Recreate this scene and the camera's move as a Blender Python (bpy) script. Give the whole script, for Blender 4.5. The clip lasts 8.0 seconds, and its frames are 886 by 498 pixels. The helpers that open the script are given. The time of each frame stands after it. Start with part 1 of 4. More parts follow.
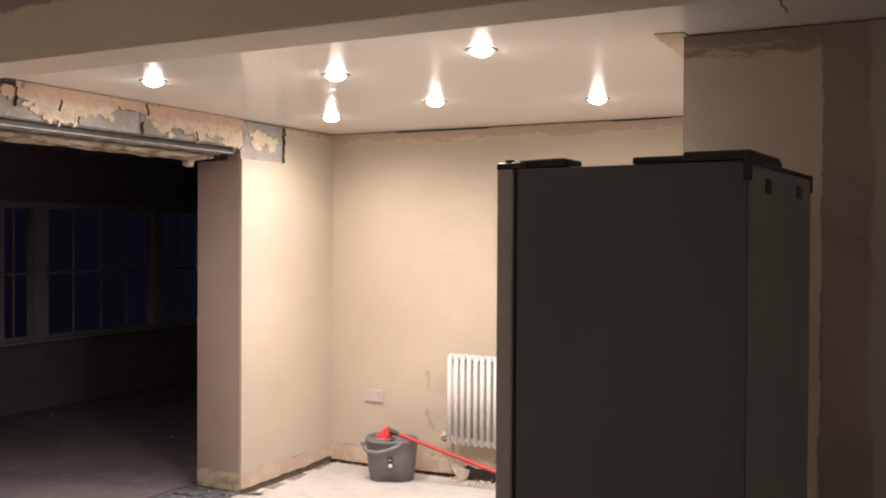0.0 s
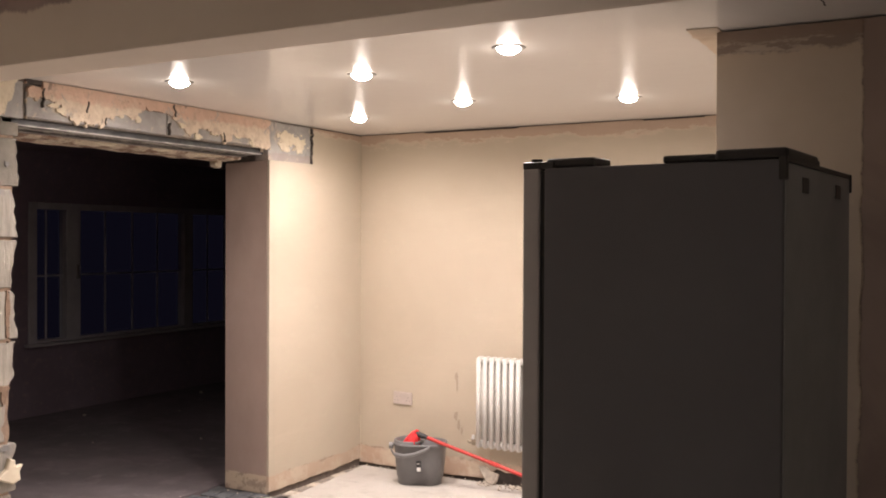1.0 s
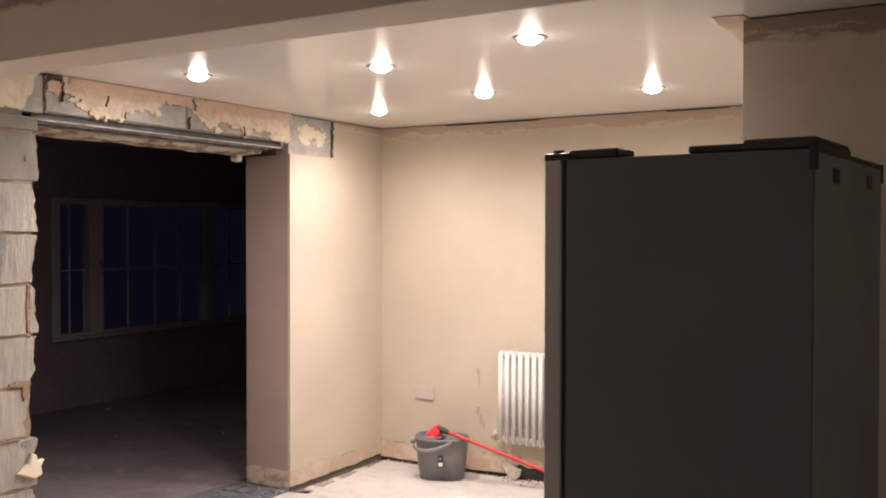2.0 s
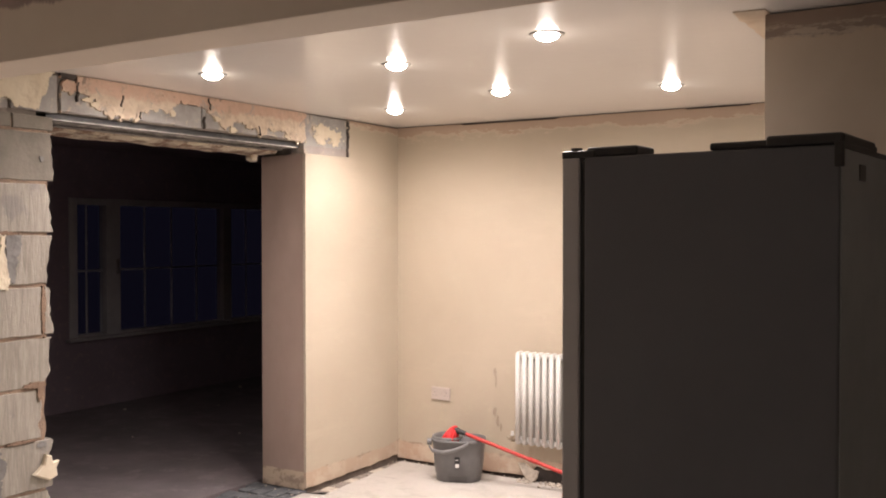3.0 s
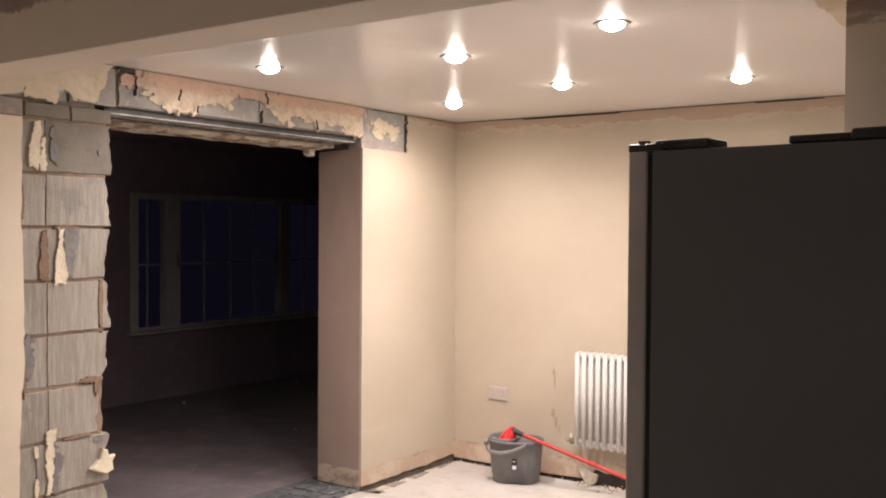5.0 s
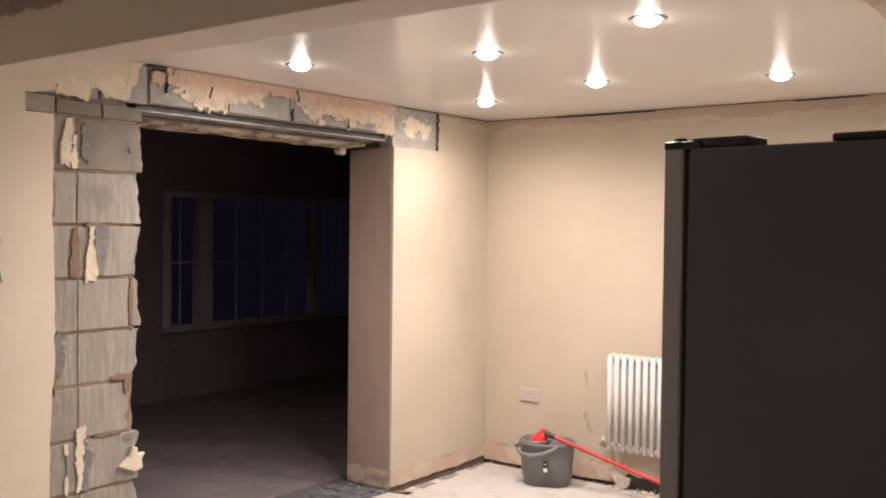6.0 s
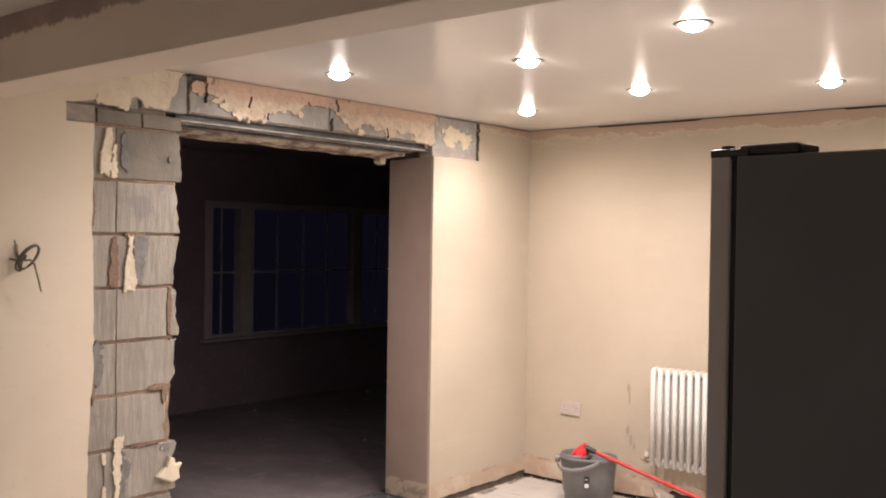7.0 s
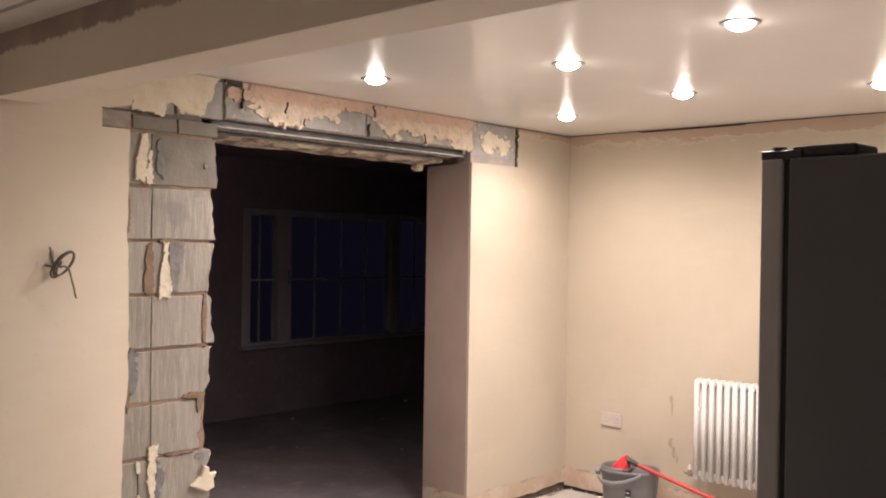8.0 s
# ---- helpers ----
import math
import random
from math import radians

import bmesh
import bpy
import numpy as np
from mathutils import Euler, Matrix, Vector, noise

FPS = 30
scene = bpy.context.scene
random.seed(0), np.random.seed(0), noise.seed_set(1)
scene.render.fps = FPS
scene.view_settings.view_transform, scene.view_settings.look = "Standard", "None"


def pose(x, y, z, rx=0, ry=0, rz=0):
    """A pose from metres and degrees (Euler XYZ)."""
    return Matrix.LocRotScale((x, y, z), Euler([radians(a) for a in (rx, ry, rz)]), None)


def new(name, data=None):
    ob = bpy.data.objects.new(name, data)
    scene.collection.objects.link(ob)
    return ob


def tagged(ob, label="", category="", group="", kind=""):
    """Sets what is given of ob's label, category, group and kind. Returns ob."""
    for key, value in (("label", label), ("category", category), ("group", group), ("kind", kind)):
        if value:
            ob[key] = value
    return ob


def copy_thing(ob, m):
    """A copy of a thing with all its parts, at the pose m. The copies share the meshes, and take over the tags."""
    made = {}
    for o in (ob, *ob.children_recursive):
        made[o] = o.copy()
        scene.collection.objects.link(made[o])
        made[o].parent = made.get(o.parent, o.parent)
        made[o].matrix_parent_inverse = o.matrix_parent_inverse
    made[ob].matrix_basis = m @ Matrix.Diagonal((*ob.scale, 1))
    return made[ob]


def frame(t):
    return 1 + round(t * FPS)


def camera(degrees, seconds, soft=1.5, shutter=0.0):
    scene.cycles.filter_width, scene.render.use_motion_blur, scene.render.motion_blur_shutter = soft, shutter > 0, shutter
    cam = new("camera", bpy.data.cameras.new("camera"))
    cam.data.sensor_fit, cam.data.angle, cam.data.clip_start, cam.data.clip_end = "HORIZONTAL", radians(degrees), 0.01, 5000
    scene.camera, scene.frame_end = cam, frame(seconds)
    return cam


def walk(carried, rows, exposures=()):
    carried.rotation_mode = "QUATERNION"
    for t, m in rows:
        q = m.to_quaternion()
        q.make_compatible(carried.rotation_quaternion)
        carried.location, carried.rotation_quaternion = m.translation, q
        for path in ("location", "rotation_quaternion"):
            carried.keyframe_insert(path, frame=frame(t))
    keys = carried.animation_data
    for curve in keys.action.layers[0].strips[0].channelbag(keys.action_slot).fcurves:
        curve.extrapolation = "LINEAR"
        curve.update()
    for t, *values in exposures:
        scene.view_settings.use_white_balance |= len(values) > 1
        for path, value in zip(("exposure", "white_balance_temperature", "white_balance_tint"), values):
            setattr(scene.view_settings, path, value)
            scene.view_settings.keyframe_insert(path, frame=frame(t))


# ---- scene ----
cam = camera(50.13, 8.0, soft=1.9)
# seconds, eye x y z, yaw, pitch, roll
ROWS = [
    (0, 0.615, -0.013, 1.564, 27.33, -0.73, 0.30),
    (0.5, 0.611, 0.027, 1.566, 28.46, -0.67, 0.32),
    (1, 0.603, 0.055, 1.565, 29.27, -0.67, 0.26),
    (1.5, 0.593, 0.078, 1.564, 30.04, -0.97, 0.15),
    (3, 0.566, 0.139, 1.562, 31.65, -1.05, -0.02),
    (3.5, 0.549, 0.157, 1.562, 32.33, -1.34, -0.11),
    (4, 0.538, 0.179, 1.561, 32.88, -1.46, -0.14),
    (4.5, 0.516, 0.202, 1.560, 33.56, -1.31, 0.07),
    (5, 0.510, 0.226, 1.561, 35.17, -1.26, 0.38),
    (6.5, 0.472, 0.299, 1.560, 38.18, -1.11, 0.71),
    (7, 0.457, 0.328, 1.558, 39.67, -0.68, 0.83),
    (7.5, 0.424, 0.362, 1.551, 40.76, -0.25, 1.09),
    (8, 0.409, 0.392, 1.552, 42.02, -0.21, 0.88),
]
EXPOSURES = [(0.0, 0.76), (4.5, 0.72), (8.0, 0.74)]
walk(cam, [(t, pose(x, y, z, 0, 0, yaw) @ pose(0, 0, 0, 90 + pitch, 0, 0) @ pose(0, 0, 0, 0, 0, roll)) for t, x, y, z, yaw, pitch, roll in ROWS], EXPOSURES)

import mathutils

# ---- sky and lamps: night outside, six downlights inside ----
H = 2.272          # ceiling height of the lit room
NEAR_H = 2.29      # ceiling height on the near side of the beam
WX = -3.1          # face of the west wall
NY = 5.5           # face of the north wall
SPOTS = [(-2.565, 3.24), (-1.716, 3.465), (-2.568, 4.69), (-0.907, 3.24), (-1.70, 4.368), (-0.907, 4.634)]
WIDE_WATTS, CORE_WATTS = 33.0, 42.0
SPOT_COLOUR = (1.0, 0.87, 0.835)

world = bpy.data.worlds.new("night")
scene.world = world
world.use_nodes = True
world.node_tree.nodes["Background"].inputs[0].default_value = (0.10, 0.085, 0.185, 1)
world.node_tree.nodes["Background"].inputs[1].default_value = 0.021

# each downlight throws a wide soft cone and a tighter core
for sx, sy in SPOTS:
    for watts, cone in ((WIDE_WATTS, 177), (CORE_WATTS, 74)):
        lamp = bpy.data.lights.new("downlight_lamp", "SPOT")
        lamp.energy, lamp.color, lamp.spot_size, lamp.spot_blend = watts, SPOT_COLOUR, radians(cone), 1.0
        lamp.shadow_soft_size = 0.035
        lamp_ob = new("downlight_lamp", lamp)
        lamp_ob.matrix_basis = Matrix.Translation((sx, sy, H - 0.06))


# ---- materials ----
class Graph:
    """Small wrapper that builds one node material."""

    def __init__(self, name, rough=0.7, metal=0.0, local=False):
        self.mat = bpy.data.materials.new(name)
        self.mat.use_nodes = True
        self.nt = self.mat.node_tree
        self.bsdf = self.nt.nodes["Principled BSDF"]
        self.bsdf.inputs["Roughness"].default_value = rough
        self.bsdf.inputs["Metallic"].default_value = metal
        if local:
            self.vec = self.nt.nodes.new("ShaderNodeTexCoord").outputs["Object"]
        else:
            self.vec = self.nt.nodes.new("ShaderNodeNewGeometry").outputs["Position"]

    def link(self, value, socket):
        if isinstance(value, bpy.types.NodeSocket):
            self.nt.links.new(value, socket)
        elif isinstance(value, tuple) and len(value) == 3 and socket.type == "RGBA":
            socket.default_value = (*value, 1)
        else:
            socket.default_value = value

    def stretch(self, sx, sy, sz, vec=None):
        n = self.nt.nodes.new("ShaderNodeMapping")
        self.link(vec or self.vec, n.inputs["Vector"])
        n.inputs["Scale"].default_value = (sx, sy, sz)
        return n.outputs[0]

    def noise(self, scale, detail=4, rough=0.6, vec=None, warp=0.0):
        n = self.nt.nodes.new("ShaderNodeTexNoise")
        self.link(vec or self.vec, n.inputs["Vector"])
        n.inputs["Scale"].default_value, n.inputs["Detail"].default_value = scale, detail
        n.inputs["Roughness"].default_value, n.inputs["Distortion"].default_value = rough, warp
        return n.outputs["Fac"]

    def axis(self, k):
        n = self.nt.nodes.new("ShaderNodeSeparateXYZ")
        self.link(self.vec, n.inputs[0])
        return n.outputs[k]

    def calc(self, op, a, b=0.0, c=0.0):
        n = self.nt.nodes.new("ShaderNodeMath")
        n.operation = op
        for k, value in enumerate((a, b, c)):
            self.link(value, n.inputs[k])
        return n.outputs[0]

    def step(self, value, lo, hi, a=0.0, b=1.0):
        n = self.nt.nodes.new("ShaderNodeMapRange")
        n.interpolation_type = "SMOOTHSTEP"
        self.link(value, n.inputs["Value"])
        for key, val in (("From Min", lo), ("From Max", hi), ("To Min", a), ("To Max", b)):
            n.inputs[key].default_value = val
        return n.outputs[0]

    def mix(self, fac, a, b, kind="MIX"):
        n = self.nt.nodes.new("ShaderNodeMix")
        n.data_type, n.blend_type = "RGBA", kind
        self.link(fac, n.inputs["Factor"])
        self.link(a, n.inputs[6])
        self.link(b, n.inputs[7])
        return n.outputs[2]

    def random(self):
        return self.nt.nodes.new("ShaderNodeObjectInfo").outputs["Random"]

    def colour(self, value):
        self.link(value, self.bsdf.inputs["Base Color"])
        return self

    def rough(self, value):
        self.link(value, self.bsdf.inputs["Roughness"])
        return self

    def bump(self, height, strength=0.3, distance=0.005):
        n = self.nt.nodes.new("ShaderNodeBump")
        n.inputs["Strength"].default_value, n.inputs["Distance"].default_value = strength, distance
        self.link(height, n.inputs["Height"])
        if self.bsdf.inputs["Normal"].links:
            self.link(self.bsdf.inputs["Normal"].links[0].from_socket, n.inputs["Normal"])
        self.link(n.outputs[0], self.bsdf.inputs["Normal"])
        return self


# Near-side cream, paler than the far walls to make up for missing light
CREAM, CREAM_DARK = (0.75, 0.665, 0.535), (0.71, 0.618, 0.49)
BARE, BARE_DARK = (0.40, 0.285, 0.215), (0.27, 0.185, 0.14)


def cream_plaster(name, top=None, foot=None, light=None, dark=None, wear=0.8):
    """Old cream-painted plaster; above top and below foot the paint is gone and bare plaster shows."""
    g = Graph(name, 0.72)
    cloud = g.noise(1.1, 5, 0.62, warp=0.4)
    trowel = g.noise(2.2, 6, 0.7, vec=g.stretch(0.7, 0.7, 3.2))
    col = g.mix(g.step(cloud, 0.36, 0.66), light or CREAM, dark or CREAM_DARK)
    col = g.mix(g.step(trowel, 0.50, 0.74, 0, 0.4), col, tuple(min(0.8, c * 1.09) for c in (light or CREAM)))
    col = g.mix(g.step(g.noise(38, 3), 0.6, 0.8, 0, 0.16), col, (0.44, 0.33, 0.24))
    ragged = g.calc("ADD", g.noise(6, 6, 0.70, vec=g.stretch(0.8, 0.8, 2.4)), g.calc("MULTIPLY", g.noise(30, 3, vec=g.stretch(0.6, 0.6, 1.6)), 0.25))
    z = g.axis(2)
    if top:
        edge = g.calc("ADD", g.calc("SUBTRACT", z, top), g.calc("MULTIPLY", g.calc("SUBTRACT", ragged, 0.62), 0.20))
        bare = g.mix(g.noise(5, 5), (0.50, 0.365, 0.275), (0.42, 0.305, 0.23))
        col = g.mix(g.step(edge, -0.016, 0.014, 0, 0.85), col, bare)
        flake = g.calc("MULTIPLY", g.step(edge, -0.02, -0.002), g.step(edge, 0.002, 0.012, 1, 0))
        col = g.mix(g.calc("MULTIPLY", flake, 0.3), col, (0.74, 0.64, 0.52))
    if foot:
        edge = g.calc("ADD", g.calc("SUBTRACT", foot, z), g.calc("MULTIPLY", g.calc("SUBTRACT", ragged, 0.62), 0.09))
        bare = g.mix(g.step(g.noise(6, 5, 0.7), 0.40, 0.62), (0.50, 0.355, 0.26), (0.60, 0.50, 0.39))
        bare = g.mix(g.step(g.noise(17, 5, 0.7), 0.60, 0.70, 0, 0.8), bare, (0.33, 0.27, 0.21))
        col = g.mix(g.step(edge, -0.010, 0.008, 0, wear), col, bare)
        line = g.calc("MULTIPLY", g.step(edge, -0.012, 0.0), g.step(edge, 0.001, 0.010, 1, 0))
        col = g.mix(g.calc("MULTIPLY", line, g.step(g.noise(11), 0.45, 0.6)), col, (0.33, 0.25, 0.19))
    g.colour(col)
    g.bump(trowel, 0.18, 0.012).bump(g.noise(160, 3), 0.12, 0.002)
    return g.mat


def bare_plaster(name, a=BARE, b=BARE_DARK, cloud=1.4):
    g = Graph(name, 0.8)
    col = g.mix(g.step(g.noise(cloud, 6, 0.65, warp=0.6), 0.36, 0.66), a, b)
    col = g.mix(g.step(g.noise(14, 5, 0.7), 0.5, 0.8, 0, 0.35), col, (0.50, 0.38, 0.29))
    g.colour(col).bump(g.noise(9, 6, 0.7), 0.25, 0.006).bump(g.noise(150, 2), 0.12, 0.002)
    return g.mat


# Far walls' base colours are darkened to offset the lamps' hot pools of light
M_NORTH = cream_plaster("dimmed_tan_plaster_north", top=2.20, foot=0.125, light=(0.506, 0.438, 0.340), dark=(0.473, 0.404, 0.310), wear=0.95)
M_WEST = cream_plaster("dimmed_cream_plaster_west", light=(0.500, 0.441, 0.347), dark=(0.470, 0.408, 0.317), top=2.235, foot=0.115, wear=0.65)
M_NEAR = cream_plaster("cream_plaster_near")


def jamb_material():
    g = Graph("pink_jamb_plaster", 0.78)
    col = g.mix(g.step(g.noise(1.6, 6, 0.65, vec=g.stretch(1, 1, 0.5)), 0.34, 0.68), (0.395, 0.295, 0.25), (0.325, 0.24, 0.205))
    edge = g.calc("ADD", g.calc("SUBTRACT", 0.117, g.axis(2)), g.calc("MULTIPLY", g.calc("SUBTRACT", g.noise(9, 4), 0.5), 0.015))
    foot = g.mix(g.step(g.noise(13, 5), 0.48, 0.6), (0.56, 0.46, 0.35), (0.35, 0.27, 0.21))
    g.colour(g.mix(g.step(edge, -0.002, 0.002), col, foot))
    g.bump(g.noise(7, 6), 0.2, 0.006)
    return g.mat


M_JAMB = jamb_material()


def nib_material():
    """Cream above the fridge, a bare strip under the ceiling, brown new plaster past the old wall line, grey past that."""
    g = Graph("patched_nib_plaster", 0.75)
    ragged = g.noise(6, 6, 0.7)
    fine = g.calc("SUBTRACT", ragged, 0.5)
    # Cream set paler in colour to stand in for missing near-side light
    col = g.mix(g.step(g.noise(1.2, 5), 0.36, 0.66), (0.79, 0.68, 0.55), (0.72, 0.61, 0.485))
    top = g.calc("ADD", g.calc("SUBTRACT", g.axis(2), 2.185), g.calc("MULTIPLY", fine, 0.10))
    band = g.mix(g.step(g.noise(12, 5, 0.75, vec=g.stretch(0.5, 1, 2)), 0.47, 0.56), (0.42, 0.33, 0.27), (0.68, 0.585, 0.49))
    low = g.step(top, 0.025, 0.055)
    band = g.mix(low, band, (0.41, 0.31, 0.245))
    col = g.mix(g.step(top, -0.006, 0.006), col, band)
    side = g.calc("ADD", g.calc("SUBTRACT", g.axis(0), 0.292), g.calc("MULTIPLY", g.calc("SUBTRACT", g.noise(4, 7, 0.75, vec=g.stretch(1, 1, 1.8)), 0.5), 0.05))
    brown = g.mix(g.step(g.noise(1.7, 6, warp=0.8), 0.38, 0.64), (0.445, 0.35, 0.30), (0.365, 0.28, 0.24))
    col = g.mix(g.step(side, -0.003, 0.003), col, brown)
    far = g.calc("ADD", g.calc("SUBTRACT", g.axis(0), 0.435), g.calc("MULTIPLY", g.calc("SUBTRACT", g.noise(2.2, 4, vec=g.stretch(1, 1, 1.2)), 0.5), 0.16))
    grey = g.mix(g.noise(3, 5), (0.58, 0.52, 0.465), (0.50, 0.45, 0.40))
    col = g.mix(g.step(far, -0.01, 0.012), col, grey)
    g.colour(col).bump(g.noise(8, 7, 0.7), 0.3, 0.008)
    g.bump(g.step(side, -0.006, 0.004, 1, 0), 0.5, 0.006)
    return g.mat


M_NIB = nib_material()


def beam_material():
    g = Graph("beam_plaster", 0.7)
    col = g.mix(g.step(g.noise(1.3, 5, 0.6), 0.36, 0.66), (0.82, 0.73, 0.63), (0.77, 0.675, 0.575))
    edge = g.calc("ADD", g.calc("SUBTRACT", g.axis(2), 2.215), g.calc("MULTIPLY", g.calc("SUBTRACT", g.noise(8, 6, 0.75, vec=g.stretch(1, 1, 0.3)), 0.5), 0.085))
    brown = g.mix(g.step(g.noise(4, 6), 0.4, 0.62), (0.46, 0.36, 0.325), (0.36, 0.28, 0.255))
    col = g.mix(g.step(edge, -0.008, 0.006), col, brown)
    g.colour(col).bump(g.noise(6, 6), 0.2, 0.006)
    return g.mat


M_BEAM = beam_material()


def ceiling_material():
    g = Graph("silk_ceiling_paint", 0.3)
    col = g.mix(g.step(g.noise(1.0, 4), 0.35, 0.7), (0.89, 0.855, 0.81), (0.86, 0.82, 0.775))
    g.colour(col)
    g.bsdf.inputs["Specular IOR Level"].default_value = 0.10
    g.rough(0.19)
    g.bump(g.noise(2.2, 2, 0.4), 0.04, 0.004).bump(g.noise(16, 1, 0.3), 0.16, 0.0025)
    return g.mat


M_CEILING = ceiling_material()


def plain(name, a, b, rough=0.7, scale=12, metal=0.0, bump=0.15, dist=0.002, local=True, lo=0.35, hi=0.68):
    g = Graph(name, rough, metal, local)
    g.colour(g.mix(g.step(g.noise(scale, 5, 0.65), lo, hi), a, b))
    if bump:
        g.bump(g.noise(scale * 6, 4), bump, dist)
    return g.mat


def block_material():
    """Grey concrete block with combed, zigzag scratches and whitish lime bloom."""
    g = Graph("combed_concrete_block", 0.88)
    shift = g.calc("MULTIPLY", g.random(), 7.0)
    warped = g.nt.nodes.new("ShaderNodeVectorMath")
    warped.operation = "ADD"
    g.link(g.vec, warped.inputs[0])
    g.link(shift, warped.inputs[1])
    vec = warped.outputs[0]
    wobble = g.calc("MULTIPLY", g.noise(6, 3, vec=vec), 0.03)
    tooth = g.calc("DIVIDE", g.calc("PINGPONG", g.calc("ADD", g.axis(1), wobble), 0.021), 0.021)
    rise = g.calc("FRACT", g.calc("DIVIDE", g.calc("SUBTRACT", g.axis(2), 0.203), 0.225))
    comb = g.step(g.calc("ABSOLUTE", g.calc("SUBTRACT", tooth, rise)), 0.03, 0.26, 1, 0)
    streak = g.noise(9, 6, 0.75, vec=g.stretch(1, 5.5, 0.55, vec))
    patch = g.noise(4.5, 5, 0.6, vec=vec)
    base = g.mix(g.random(), (0.265, 0.240, 0.203), (0.33, 0.302, 0.26))
    col = g.mix(g.step(streak, 0.40, 0.66, 0, 0.75), base, (0.425, 0.392, 0.34))
    col = g.mix(g.step(streak, 0.30, 0.43, 0.55, 0), col, (0.19, 0.185, 0.172))
    col = g.mix(g.calc("MULTIPLY", comb, g.step(patch, 0.38, 0.56, 0.0, 0.42)), col, (0.24, 0.225, 0.20))
    col = g.mix(g.step(patch, 0.57, 0.66, 0, 0.7), col, (0.22, 0.21, 0.205))
    col = g.mix(g.step(g.noise(60, 3, vec=vec), 0.62, 0.75, 0, 0.5), col, (0.20, 0.19, 0.18))
    g.colour(col).bump(comb, 0.15, -0.002).bump(g.noise(45, 5, 0.7, vec=vec), 0.35, 0.003)
    return g.mat


M_BLOCK = block_material()


def lintel_material():
    g = Graph("dusty_lintel_concrete", 0.88)
    col = g.mix(g.step(g.noise(7, 6, 0.65, warp=0.4), 0.36, 0.66), (0.40, 0.385, 0.37), (0.31, 0.295, 0.28))
    col = g.mix(g.step(g.noise(11, 7, 0.72, warp=0.8), 0.55, 0.60, 0, 0.7), col, (0.56, 0.475, 0.39))
    low = g.calc("ADD", g.calc("SUBTRACT", 2.078, g.axis(2)), g.calc("MULTIPLY", g.calc("SUBTRACT", g.noise(14, 5), 0.5), 0.03))
    col = g.mix(g.step(low, -0.004, 0.004, 0, 0.4), col, g.mix(g.noise(20, 4), (0.40, 0.31, 0.245), (0.25, 0.20, 0.17)))
    col = g.mix(g.step(g.noise(10, 5, 0.7, vec=g.stretch(1, 1, 0.6)), 0.60, 0.70, 0, 0.7), col, (0.17, 0.165, 0.16))
    g.colour(col).bump(g.noise(40, 5, 0.7), 0.5, 0.004)
    return g.mat


M_LINTEL_BLOCK = lintel_material()
M_SMOOTH_BLOCK = plain("smooth_grey_block", (0.235, 0.213, 0.18), (0.175, 0.157, 0.13), 0.88, 6, bump=0.4, dist=0.004, local=False)
M_MORTAR = plain("brown_mortar", (0.33, 0.235, 0.17), (0.23, 0.165, 0.125), 0.95, 22, bump=0.8, dist=0.006, local=False)
M_GREY_MORTAR = plain("grey_mortar", (0.25, 0.215, 0.185), (0.17, 0.145, 0.125), 0.95, 22, bump=0.8, dist=0.006, local=False)
M_SAND = plain("sandy_mortar_stain", (0.28, 0.19, 0.135), (0.22, 0.15, 0.105), 0.95, 30, bump=0.8, dist=0.004, local=False)
M_PATCH = plain("cream_plaster_remnant", (0.76, 0.68, 0.535), (0.68, 0.59, 0.45), 0.85, 9, bump=0.35, dist=0.003, local=False)


def pink_material():
    g = Graph("pink_and_cream_plaster", 0.85)
    cloud = g.noise(6, 6, 0.7, warp=0.5)
    pink = g.mix(g.step(cloud, 0.35, 0.65), (0.64, 0.45, 0.345), (0.57, 0.40, 0.305))
    pink = g.mix(g.step(g.noise(11, 5, 0.7), 0.52, 0.64, 0, 0.35), pink, (0.66, 0.54, 0.43))
    cream = g.mix(g.step(g.noise(14, 5), 0.4, 0.65), (0.70, 0.59, 0.465), (0.58, 0.47, 0.36))
    fall = g.calc("ADD", g.calc("SUBTRACT", 2.205, g.axis(2)), g.calc("MULTIPLY", g.calc("SUBTRACT", cloud, 0.5), 0.14))
    col = g.mix(g.step(fall, -0.012, 0.016), pink, cream)
    col = g.mix(g.step(g.noise(8, 6, 0.75, warp=0.7), 0.57, 0.63, 0, 0.75), col, (0.40, 0.365, 0.33))
    # Brown and dark blotches paint small shadows and holes of the rough plaster
    col = g.mix(g.step(g.noise(26, 5, 0.7), 0.55, 0.66, 0, 0.45), col, (0.40, 0.30, 0.225))
    dark = g.step(g.noise(20, 4, 0.6, vec=g.stretch(1, 1, 0.5)), 0.63, 0.69, 0, 0.8)
    g.colour(g.mix(dark, col, (0.20, 0.15, 0.12))).bump(g.noise(18, 6, 0.7), 0.7, 0.006)
    return g.mat


M_PINK = pink_material()
M_CORE = plain("dark_wall_core", (0.10, 0.085, 0.075), (0.06, 0.05, 0.045), 0.95, 10, local=False)
M_GREY_SMEAR = plain("dark_grey_cement_smear", (0.23, 0.222, 0.215), (0.17, 0.163, 0.158), 0.9, 18, bump=0.4, local=False)
# Near-black colour carries the shade in the gap over the lintel
M_STEEL_DARK = plain("shade_dark_steel", (0.09, 0.09, 0.09), (0.05, 0.05, 0.052), 0.6, 14, bump=0.3, local=False)
M_STEEL = plain("galvanised_steel", (0.45, 0.43, 0.40), (0.23, 0.215, 0.20), 0.5, 14, metal=0.3, bump=0.1, local=False)
